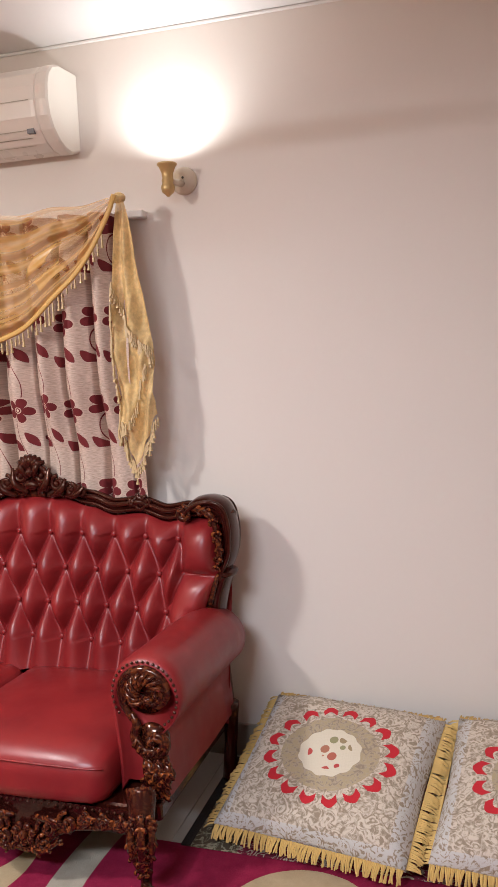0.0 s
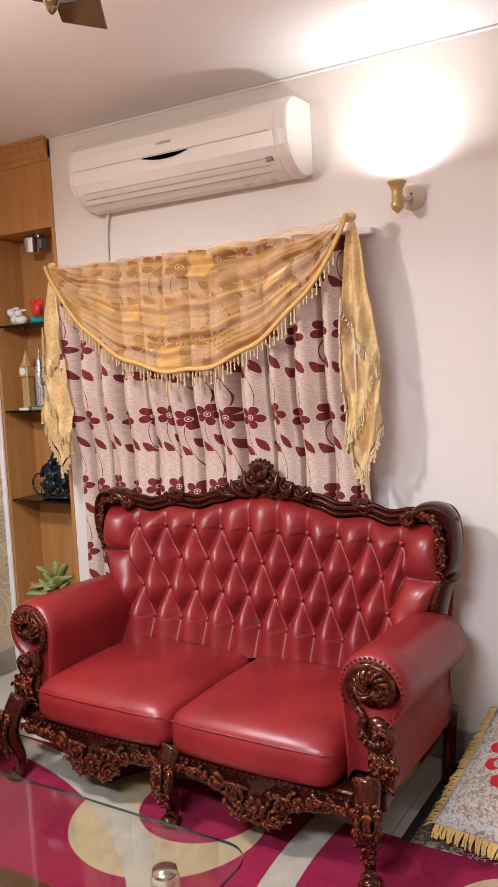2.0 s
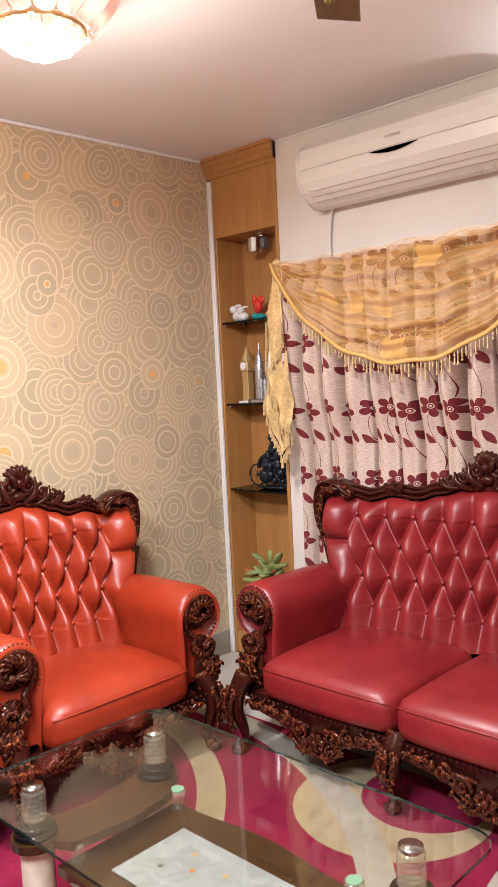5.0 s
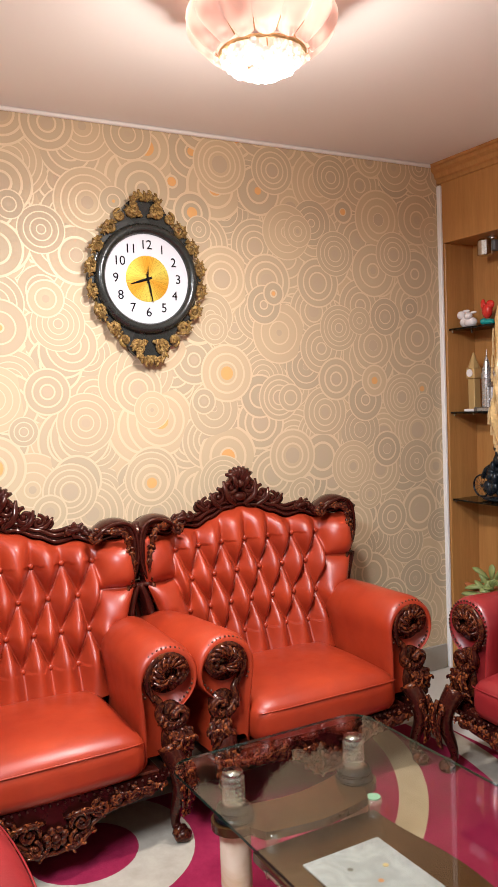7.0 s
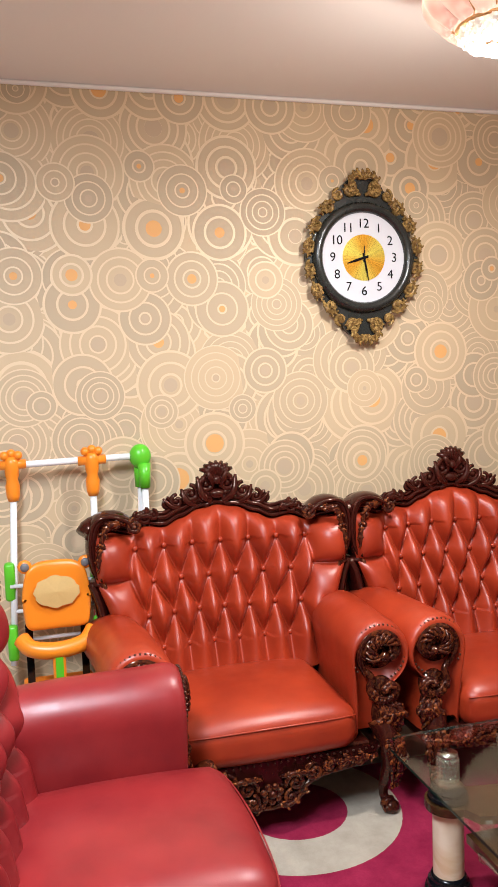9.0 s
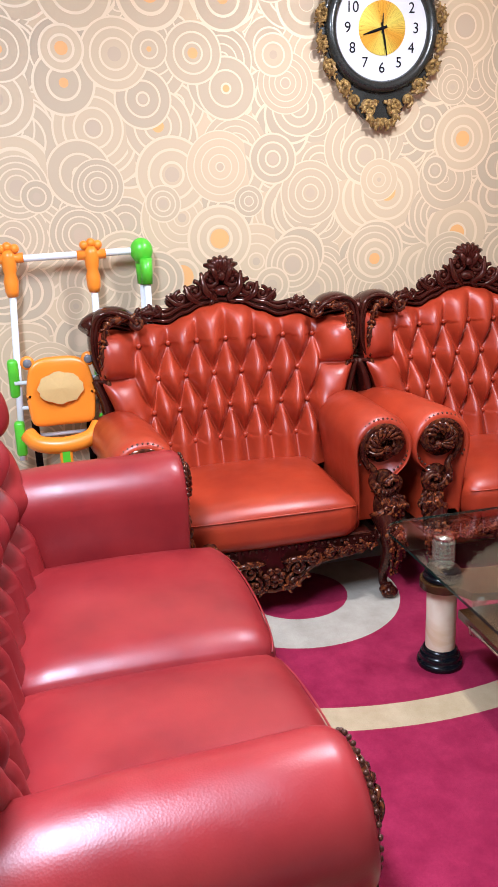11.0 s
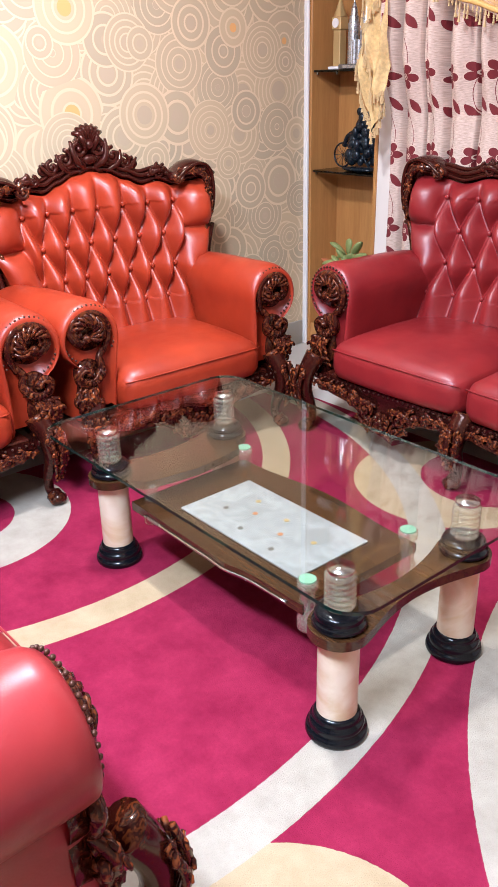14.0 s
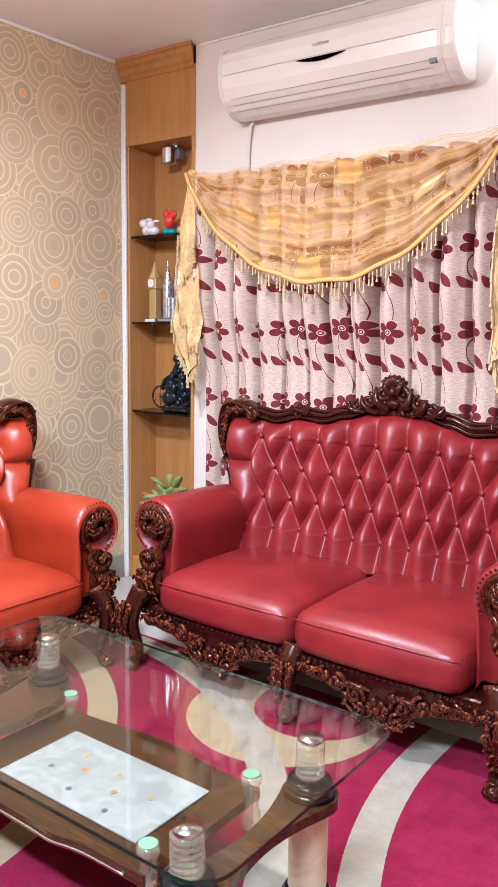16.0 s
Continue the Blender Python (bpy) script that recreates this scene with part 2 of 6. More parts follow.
structure("wall_south", boxed(XW, XE + W, YS - W, YS, -0.012, ZC), M["unseenwall"], "plain unseen wall, tan to cut bounced light", "wall")
structure("trim_cornice_west", boxed(XW + 0.001, XW + 0.016, YS, YN - 0.04, ZC - 0.018, ZC - 0.001, bevel=0.004), M["white"], "thin white cornice strip along the papered wall", "trim")
structure("trim_corner", boxed(XW + 0.001, XW + 0.030, YN - 0.022, YN - 0.004, 0.0, ZC - 0.11, bevel=0.004), M["white"], "narrow white corner strip beside the shelves", "trim")
structure("trim_cornice_north", boxed(NX1 + 0.03, XE, YN - 0.012, YN - 0.001, ZC - 0.012, ZC - 0.001, bevel=0.003), M["white"], "thin white cornice strip along the cream wall", "trim")
structure("baseboard_north", boxed(NX1 + 0.01, XE, YN - 0.012, YN - 0.001, 0.0, 0.135, bevel=0.003), M["skirting"], "grey tiled skirting along the cream wall", "baseboard")
structure("baseboard_west", boxed(XW + 0.001, XW + 0.012, YS, YN - 0.03, 0.0, 0.135, bevel=0.003), M["skirting"], "grey tiled skirting along the papered wall", "baseboard")

# ---------------------------------------------------------------- seating: materials


def leather(name, colour, deep):
    m = Mat(name, colour, 0.34)
    v = m.n("TexVoronoi", ins={"Vector": m.coord(), "Scale": 260.0})
    big = m.noise(5, 5)
    m.put("Base Color", m.mix(m.ramp(big, 0.3, 0.75), deep, colour))
    m.put("Roughness", m.ramp(m.noise(14, 3), 0.3, 0.7, 0.33, 0.45))
    m.b.inputs["Coat Weight"].default_value = 0.08
    m.b.inputs["Coat Roughness"].default_value = 0.25
    wr = m.n("TexNoise", ins={"Vector": m.coord(), "Scale": 16.0, "Detail": 5.0, "Distortion": 1.2}).outputs[0]
    return m.bump(m.math("ADD", m.math("MULTIPLY", v.outputs["Distance"], 0.35), wr), 0.12, 0.003).m


def carved(name, dark, gilt, low, high):
    """Lacquered carving, with ochre rubbed on the ridges."""
    m = Mat(name, dark, 0.2)
    g = m.n("NewGeometry").outputs["Pointiness"]
    n = m.noise(34, 3)
    rub = m.n("TexNoise", ins={"Vector": m.coord(), "Scale": 58.0, "Detail": 3.0, "Distortion": 1.4}).outputs[0]
    f = m.math("MULTIPLY", m.ramp(g, low, high), m.ramp(rub, 0.48, 0.62, 0.0, 0.70))
    base = m.mix(m.noise(18, 3), dark, tuple(c * 2.0 for c in dark))
    m.put("Base Color", m.mix(f, base, gilt))
    m.put("Roughness", m.ramp(n, 0.3, 0.7, 0.08, 0.22))
    m.b.inputs["Coat Weight"].default_value = 0.15
    m.b.inputs["Specular IOR Level"].default_value = 0.42
    m.b.inputs["Specular Tint"].default_value = (1.0, 0.66, 0.50, 1)
    m.b.inputs["Coat Roughness"].default_value = 0.12
    return m.bump(n, 0.15, 0.003).m


M["crimson"] = leather("crimson_leather", (0.285, 0.021, 0.021), (0.185, 0.010, 0.013))
M["russet"] = leather("russet_leather", (0.42, 0.046, 0.012), (0.27, 0.024, 0.007))
M["lacquer"] = carved("lacquered_mahogany", (0.020, 0.0029, 0.0020), (0.14, 0.030, 0.010), 0.560, 0.72)
M["gilt"] = carved("gilded_carving", (0.018, 0.0030, 0.0022), (0.38, 0.098, 0.022), 0.535, 0.660)
M["stud"] = surface("dark_bronze_stud", (0.075, 0.028, 0.016), 0.3, 0.2, metal=0.5)

# ---------------------------------------------------------------- seating: carving


def scroll(bm, c, r, a0, turns, thick, y, way=1, n=20, inner=0.18, bulge=0.0):
    """A C-scroll in the local xz plane, curling inwards to a round eye."""
    pts, rad = [], []
    for i in range(n + 1):
        s = i / n
        a = a0 + way * turns * 2 * math.pi * s
        q = r * (1 - (1 - inner) * s)
        pts.append((c[0] + q * math.cos(a), y - bulge * s, c[1] + q * math.sin(a)))
        rad.append(thick * (0.45 + 0.75 * math.sin(math.pi * min(1, s * 0.8 + 0.2))))
    sweep(bm, pts, rad, 6, 1.0, Vector((0, 1, 0)))
    ball(bm, pts[-1], thick * 1.35, u=8, v=6)


def frond(bm, pts, w, n=6, lobes=True):
    """An acanthus leaf along pts: a tapered body with side lobes."""
    p = spline(pts, n)
    k = len(p) - 1
    sweep(bm, p, [w * (0.35 + 0.8 * math.sin(math.pi * (0.15 + 0.8 * i / k))) for i in range(k + 1)], 6, 0.8, Vector((0, 1, 0)))
    if lobes:
        for i in range(2, k, 3):
            t = (p[i] - p[i - 1]).normalized()
            side = Vector((-t.z, 0, t.x))
            for s in (-1, 1):
                q = p[i] + Vector((0, -w * 0.35, 0))
                sweep(bm, [q, q + side * s * w * 0.8 + t * w * 0.4 + Vector((0, -w * 0.25, 0)), q + side * s * w * 1.2 + t * w * 1.0 + Vector((0, -w * 0.1, 0)), q + side * s * w * 1.0 + t * w * 1.5], [w * 0.5, w * 0.55, w * 0.46, w * 0.28], 5, 0.8, Vector((0, 1, 0)))


def crest_carving(w, z0, h):
    """The pierced crest: a shell over paired scrolls and leaves."""
    bm = bmesh.new()
    for k in range(-3, 4):
        a = math.radians(90 + k * 19)
        frond(bm, [(0.012 * math.cos(a), -0.01, z0 + h * 0.50), (0.24 * h * math.cos(a), -0.030, z0 + h * (0.62 + 0.20 * math.sin(a))),
                   (0.46 * h * math.cos(a), -0.015, z0 + h * (0.55 + 0.41 * math.sin(a)))], 0.0135, 5, False)
    ball(bm, (0, -0.028, z0 + h * 0.52), 0.021)
    ball(bm, (0, -0.022, z0 + h * 0.20), 0.026, (1.4, 0.8, 0.8))
    for s in (-1, 1):
        scroll(bm, (s * 0.22 * w, z0 + h * 0.46), h * 0.23, math.radians(90), 1.35, 0.010, -0.020, s)
        scroll(bm, (s * 0.24 * w, z0 + h * 0.12), h * 0.19, math.radians(270), 1.2, 0.010, -0.016, -s)
        scroll(bm, (s * 0.50 * w, z0 + h * 0.24), h * 0.20, math.radians(90), 1.3, 0.010, -0.018, s)
        scroll(bm, (s * 0.74 * w, z0 + h * 0.08), h * 0.16, math.radians(90), 1.25, 0.009, -0.014, -s)
        scroll(bm, (s * 0.93 * w, z0 + h * 0.04), h * 0.13, math.radians(90), 1.3, 0.009, -0.012, s)
        frond(bm, [(s * 0.10 * w, -0.015, z0), (s * 0.30 * w, -0.035, z0 + h * 0.22), (s * 0.36 * w, -0.02, z0 + h * 0.62)], 0.014, 6, False)
        frond(bm, [(s * 0.34 * w, -0.01, z0 - h * 0.1), (s * 0.58 * w, -0.03, z0 + h * 0.08), (s * 0.66 * w, -0.02, z0 + h * 0.36)], 0.012, 6, False)
        frond(bm, [(s * 0.06 * w, -0.02, z0 + h * 0.34), (s * 0.14 * w, -0.04, z0 + h * 0.62), (s * 0.20 * w, -0.02, z0 + h * 0.80)], 0.012, 6, False)
        frond(bm, [(s * 0.60 * w, -0.01, z0 - h * 0.08), (s * 0.84 * w, -0.028, z0 - h * 0.04), (s * 1.0 * w, -0.02, z0 + h * 0.16)], 0.010, 6, False)
    # buds and berries that fill the openwork
    rb = random.Random(5)
    for k in range(22):
        q = rb.random()
        x, z = (0.80 - 0.72 * q) * w * rb.random() ** 0.7, 0.10 + 0.66 * q
        for s in (-1, 1):
            ball(bm, (s * x, -0.012 - 0.012 * q, z0 + h * z), 0.0085 + 0.005 * rb.random(), (1.2, 0.9, 0.9), 7, 5)
    # solid heart behind the openwork
    vs = [(-0.92 * w, -0.12), (-0.60 * w, 0.12), (-0.34 * w, 0.42), (-0.14 * w, 0.74), (0, 0.84), (0.14 * w, 0.74), (0.34 * w, 0.42), (0.60 * w, 0.12), (0.92 * w, -0.12)]
    front = [bm.verts.new((x, -0.004, z0 + h * q)) for x, q in vs]
    back = [bm.verts.new((x, 0.014, z0 + h * q)) for x, q in vs]
    bm.faces.new(front)
    bm.faces.new(back[::-1])
    for i in range(len(vs)):
        j = (i + 1) % len(vs)
        bm.faces.new((front[j], front[i], back[i], back[j]))
    return bm


def apron_carving(x0, x1, zt, dip):
    """The carved front skirt between two legs, deepest in its middle."""
    bm = bmesh.new()
    c, hw = (x0 + x1) / 2, (x1 - x0) / 2

    def low(s):
        return zt - 0.055 - dip * (0.5 + 0.5 * math.cos(math.pi * min(1, abs(s) * 1.25))) ** 1.2 - 0.012 * math.cos(s * 9)

    n = 28
    f = [[bm.verts.new((c + hw * (2 * i / n - 1), y, z)) for z in (zt, zt * 0.5 + low(2 * i / n - 1) * 0.5, low(2 * i / n - 1) + 0.008)] for y in (0.0, 0.028) for i in range(n + 1)]
    for i in range(n):
        for j in range(2):
            bm.faces.new((f[i][j], f[i][j + 1], f[i + 1][j + 1], f[i + 1][j]))
            bm.faces.new((f[n + 1 + i][j], f[n + 2 + i][j], f[n + 2 + i][j + 1], f[n + 1 + i][j + 1]))
        bm.faces.new((f[i][2], f[n + 1 + i][2], f[n + 2 + i][2], f[i + 1][2]))
    sweep(bm, [(c + hw * (2 * i / n - 1), -0.004, low(2 * i / n - 1) + 0.006) for i in range(n + 1)], 0.010, 6, 1.0, Vector((0, 1, 0)))
    # middle boss: a rose with leaves round it
    zc = zt - 0.065 - dip * 0.45
    ball(bm, (c, -0.016, zc), 0.016)
    for k in range(7):
        a = 2 * math.pi * k / 7 + 0.2
        ball(bm, (c + 0.030 * math.cos(a), -0.012, zc + 0.026 * math.sin(a)), 0.015, (1, 0.7, 1), 8, 6)
    for s in (-1, 1):
        scroll(bm, (c + s * 0.085, zc + 0.030), 0.036, math.radians(200 if s > 0 else -20), 1.3, 0.0095, -0.012, -s)
        scroll(bm, (c + s * 0.070, zc - 0.020), 0.026, math.radians(90), 1.2, 0.008, -0.012, s)
        scroll(bm, (c + s * 0.155, zt - 0.055), 0.034, math.radians(90), 1.3, 0.0095, -0.012, s)
        frond(bm, [(c + s * 0.03, -0.008, zc + 0.055), (c + s * 0.10, -0.022, zc + 0.065), (c + s * 0.17, -0.012, zt - 0.075)], 0.010)
        frond(bm, [(c + s * 0.02, -0.008, zc - 0.028), (c + s * 0.06, -0.020, zc - 0.045), (c + s * 0.13, -0.010, zc - 0.002)], 0.009)
        x = 0.205
        while x < hw - 0.03:
            scroll(bm, (c + s * x, zt - 0.040), 0.025, math.radians(90), 1.2, 0.008, -0.010, s if int(x * 100) % 2 else -s)
            frond(bm, [(c + s * (x - 0.02), -0.006, zt - 0.062), (c + s * (x + 0.02), -0.018, zt - 0.028), (c + s * (x + 0.055), -0.008, zt - 0.050)], 0.008)
            x += 0.058
    return bm


def front_leg(h=0.34):
    """A cabriole leg with a carved knee and a scrolled toe; knee forward."""
    bm = bmesh.new()
    p = spline([(0, 0.02, h), (0, -0.020, h * 0.80), (0, -0.030, h * 0.58), (0, -0.004, h * 0.34), (0, 0.006, h * 0.17), (0, -0.020, 0.030)], 5)
    k = len(p) - 1
    sweep(bm, p, [0.047 - 0.030 * min(1, (i / k) * 1.3) + (0.012 if i > k - 3 else 0) for i in range(k + 1)], 12, 0.95, Vector((0, 1, 0)))
    ball(bm, (0, -0.030, 0.026), 0.027, (1.1, 1.2, 0.95), 12, 8)
    for s in (-1, 1):
        ball(bm, (s * 0.020, -0.032, 0.024), 0.016, (1, 1.1, 1), 8, 6)
        frond(bm, [(s * 0.026, -0.045, h * 0.86), (s * 0.030, -0.072, h * 0.64), (s * 0.010, -0.052, h * 0.36)], 0.011)
        scroll(bm, (s * 0.030, h * 0.80), 0.022, math.radians(90), 1.2, 0.007, -0.055, s, 14)
    frond(bm, [(0, -0.062, h * 0.90), (0, -0.082, h * 0.62), (0, -0.045, h * 0.30)], 0.013)
    return bm


def rear_leg(h=0.30):
    bm = bmesh.new()
    p = spline([(0, 0, h), (0, 0.0, h * 0.6), (0, -0.02, h * 0.3), (0, -0.01, 0.02)], 5)
    sweep(bm, p, [0.036 - 0.012 * math.sin(math.pi * i / (len(p) - 1)) for i in range(len(p))], 10, 1.0, Vector((0, 1, 0)))
    ball(bm, (0, -0.016, 0.026), 0.029, (1, 1.15, 0.9), 10, 7)
    return bm


def arm_carving(s):
    """The carved C on an arm's front: a leaf-filled volute inside the leather roll, a curling leaf under it that runs down to the leg."""
    bm = bmesh.new()
    up = Vector((0, 1, 0))

    def strand(pts, thick, n=6):
        p = spline(pts, n)
        k = len(p) - 1
        sweep(bm, p, [thick * (0.45 + 0.75 * math.sin(math.pi * (0.12 + 0.80 * i / k))) for i in range(k + 1)], 7, 0.9, up)
        ball(bm, p[-1], thick * 1.25, (1, 0.8, 1), 8, 6)
        return p

    # the outer band: up the inner side, over the top and curling in
    outer = [(-s * 0.046, -0.006, 0.500), (-s * 0.072, -0.012, 0.556), (-s * 0.070, -0.014, 0.612), (-s * 0.034, -0.014, 0.650), (s * 0.018, -0.014, 0.656), (s * 0.060, -0.014, 0.630),
             (s * 0.070, -0.016, 0.586), (s * 0.044, -0.020, 0.556), (s * 0.016, -0.024, 0.570)]
    strand(outer, 0.0145)
    strand([(x * 0.80, y - 0.008, 0.585 + (z - 0.585) * 0.78) for x, y, z in outer[1:]], 0.0085)
    strand([(x * 0.58, y - 0.012, 0.588 + (z - 0.588) * 0.56) for x, y, z in outer[1:7]], 0.0080)
    # leaf strokes that spring from the band towards the eye
    c = Vector((s * 0.010, 0, 0.592))
    for i in range(9):
        a = math.radians(212 - i * 24)
        arc = [c + Vector((s * q * math.cos(a + g), -0.014 - d, q * math.sin(a + g))) for q, g, d in ((0.068, -0.25, 0.004), (0.054, 0.05, 0.020), (0.036, 0.35, 0.022), (0.020, 0.80, 0.012))]
        frond(bm, arc, 0.0075, 5, False)
    # the lower curl
    low = [(-s * 0.050, -0.008, 0.520), (-s * 0.030, -0.014, 0.490), (-s * 0.036, -0.016, 0.450), (-s * 0.006, -0.018, 0.408), (s * 0.044, -0.018, 0.408), (s * 0.062, -0.020, 0.446), (s * 0.036, -0.024, 0.466), (s * 0.018, -0.026, 0.448)]
    strand(low, 0.0150)
    strand([(x * 0.82 + s * 0.004, y - 0.010, 0.445 + (z - 0.445) * 0.70) for x, y, z in low[2:]], 0.0085)
    for i in range(7):
        t = i / 6
        x, z = -s * (0.040 - 0.088 * t), 0.452 - 0.052 * math.sin(math.pi * (0.15 + 0.7 * t))
        frond(bm, [(x, -0.016, z - 0.012), (x + s * 0.006, -0.034, z + 0.006), (x + s * 0.016, -0.022, z + 0.026)], 0.0068, 4, False)
    # leaves that fall from the curl to the knee of the leg
    for dx, w in ((0.046, 0.015), (0.018, 0.017), (-0.012, 0.014)):
        frond(bm, [(s * dx, -0.010, 0.402), (s * (dx + 0.026), -0.034, 0.362), (s * (dx + 0.012), -0.030, 0.318), (s * (dx + 0.004), -0.018, 0.276)], w, 5)
    scroll(bm, (s * 0.062, 0.352), 0.028, math.radians(90), 1.3, 0.010, -0.016, s, 16)
    # backing boards
    n = 22
    for cx, cz, rx, rz in ((0.0, 0.588, 0.070, 0.066), (s * 0.010, 0.440, 0.050, 0.050), (s * 0.016, 0.350, 0.040, 0.070)):
        f = [bm.verts.new((cx + rx * math.cos(2 * math.pi * i / n), -0.006, cz + rz * math.sin(2 * math.pi * i / n))) for i in range(n)]
        b = [bm.verts.new((v.co.x, 0.022, v.co.z)) for v in f]
        bm.faces.new(f)
        for i in range(n):
            bm.faces.new((f[(i + 1) % n], f[i], b[i], b[(i + 1) % n]))
    return bm


def cushion_mesh(x0, x1, y0, y1, z0, z1, r=0.05, crown=0.03, cuts=12, front=0.02):
    bm = bmesh.new()
    bmesh.ops.create_cube(bm, size=2)
    bmesh.ops.subdivide_edges(bm, edges=bm.edges[:], cuts=cuts, use_grid_fill=True)
    h = Vector(((x1 - x0) / 2, (y1 - y0) / 2, (z1 - z0) / 2))
    r = min(r, h.z * 0.98)
    for v in bm.verts:
        p = Vector((v.co.x * h.x, v.co.y * h.y, v.co.z * h.z))
        q = Vector([max(-(h[i] - r), min(h[i] - r, p[i])) for i in range(3)])
        d = p - q
        if d.length > 1e-6:
            p = q + d.normalized() * r
        u, w = p.x / h.x, p.y / h.y
        if p.z > 0:
            p.z += crown * max(0, 1 - u * u) ** 0.6 * max(0, 1 - w * w) ** 0.6
        p.y -= front * max(0, 1 - u * u) * max(0, -w)
        v.co = p + Vector(((x0 + x1) / 2, (y0 + y1) / 2, (z0 + z1) / 2))
    return bm


RAIL = ((0, 1.080), (0.14, 1.068), (0.29, 1.036), (0.42, 1.008), (0.56, 1.020), (0.70, 0.995), (0.82, 1.012), (0.92, 1.020), (0.985, 1.005), (1.0, 0.985))


def rail_z(s, lift):
    s = abs(s)
    for (a, za), (b, zb) in zip(RAIL, RAIL[1:]):
        if s <= b:
            t = (s - a) / (b - a)
            t = t * t * (3 - 2 * t)
            return za + (zb - za) * t + lift * max(0, 1 - s * 1.4)
    return RAIL[-1][1]


def seat_piece(name, label, category, group, hp, ax, depth, cushions, cols, hide, lift, m, rec=0.095, toe=0.012):
    """An upholstered seat with a buttoned back, rolled arms and a carved frame; it faces -y, its back at y = 0."""
    root = thing(name, label, category, group)
    yf = -depth
    px, dz, zr, rows = 2 * (hp - 0.19) / cols, 0.131, 0.914, 4

    def yback(x, z):
        return -0.132 + (z - 0.42) * 0.17 - 0.100 * min(1, abs(x) / hp) ** 2.3

    def waist(z):
        """The back draws in below its ears."""
        t = min(1, max(0, (0.85 - z) / 0.22))
        return 0.06 * t * t * (3 - 2 * t)

    def soft(q):
        return (math.sqrt(q * q + 0.02) - 0.1414) / 0.8685

    def tuft(x, z, top):
        sx, ph = abs(x), x / px + (0.5 if cols % 2 else 0.0)
        g = (z - zr) / (2 * dz)
        bottom = zr - (rows - 1) * dz
        if z > zr:
            e = soft(math.sin(math.pi * ph))
            e = 1 - (1 - e) * max(0.6, 1 - (z - zr) / 0.30)
        elif z < bottom:
            e = soft(math.sin(math.pi * (ph - (rows - 1) / 2)))
            e = 1 - (1 - e) * max(0.45, 1 - (bottom - z) / 0.25)
        else:
            e = (soft(math.sin(math.pi * (ph + g))) * soft(math.sin(math.pi * (ph - g)))) ** 0.75
        e = e ** 0.9
        # a plain pillow in each top corner, with a seam under it
        xw = hp - 0.175
        k = min(1, max(0, (sx - xw + 0.012) / 0.03)) * min(1, max(0, (z - 0.60) / 0.10))
        if k > 0:
            k = k * k * (3 - 2 * k)
            q = abs(z - 0.795)
            puff = (1.18 if z > 0.795 else 0.85) * (1 - math.exp(-q / 0.030)) * (1 - math.exp(-abs(sx - xw) / 0.022))
            e = e * (1 - k) + puff * k
        edge = (1 - math.exp(-max(0, top - z) / 0.026)) * (1 - math.exp(-max(0, hp - 0.025 - sx) / 0.022))
        return 0.068 * e * edge + 0.012 * edge

    nu, nv = int(hp * 2 / 0.0058), 116
    bm = bmesh.new()

    def back(u, v):
        x = (2 * u - 1) * (hp - 0.025)
        top = rail_z(x / hp, lift) - 0.028
        z = 0.40 + (top - 0.40) * v
        return Vector((x * (1 - waist(z) / hp), yback(x, z) - tuft(x, z, top), z))

    vs = [[bm.verts.new(back(i / nu, j / nv)) for j in range(nv + 1)] for i in range(nu + 1)]
    for i in range(nu):
        for j in range(nv):
            a, b, c, d = vs[i][j], vs[i + 1][j], vs[i + 1][j + 1], vs[i][j + 1]
            if a.co.y + c.co.y > b.co.y + d.co.y:      # each square is split along the crease
                bm.faces.new((a, b, c))
                bm.faces.new((a, c, d))
            else:
                bm.faces.new((a, b, d))
                bm.faces.new((b, c, d))
    backrest = part("backrest", bm, hide, root, smooth=True, label="deep-buttoned leather back")
    # one button at each knot of the diamonds
    proto = None
    for r in range(rows):
        z = zr - r * dz
        for k in range(-cols, cols + 1):
            x = (k + (0.5 if (r + cols) % 2 else 0.0)) * px
            if abs(x) > hp - (0.17 if r < 2 else 0.12):
                continue
            if proto is None:
                proto = part("button", ball(bmesh.new(), (0, 0, 0), 0.0115, (1, 0.7, 1), 8, 6), hide, backrest, smooth=True)
                b = proto
            else:
                b = new("button", proto.data)
                b.parent = backrest
            b.location = (x * (1 - waist(z) / hp), yback(x, z) - 0.020, z)
    # rear board
    bm = bmesh.new()
    grid_mesh(bm, lambda u, v: Vector(((1 - 2 * u) * (hp - 0.02), 0.012 + min(0, (0.16 * (v - 1))), 0.24 + (rail_z((2 * u - 1), lift) - 0.26) * v)), 24, 6)
    part("back_panel", bm, hide, root, smooth=True)
    # top rail: one broad moulding with two reeds
    n = 72
    line = []
    for i in range(n + 1):
        s = 2 * i / n - 1
        z = rail_z(s, lift)
        line.append(Vector((s * hp, yback(s * hp, z) + 0.028, z)))
    bm = bmesh.new()
    sweep(bm, line, [0.029 + 0.013 * max(0, abs(2 * i / n - 1) - 0.72) / 0.28 for i in range(n + 1)], 10, 1.15, Vector((0, 1, 0)))
    for dy, dzz, rr in ((-0.036, 0.012, 0.010), (-0.038, -0.012, 0.008), (-0.020, 0.028, 0.009)):
        sweep(bm, [p + Vector((0, dy, dzz)) for p in line], rr, 6, 1.0, Vector((0, 1, 0)))
    part("top_rail", bm, M["lacquer"], root, smooth=True, label="reeded dark lacquered top rail")
    cw = 0.225
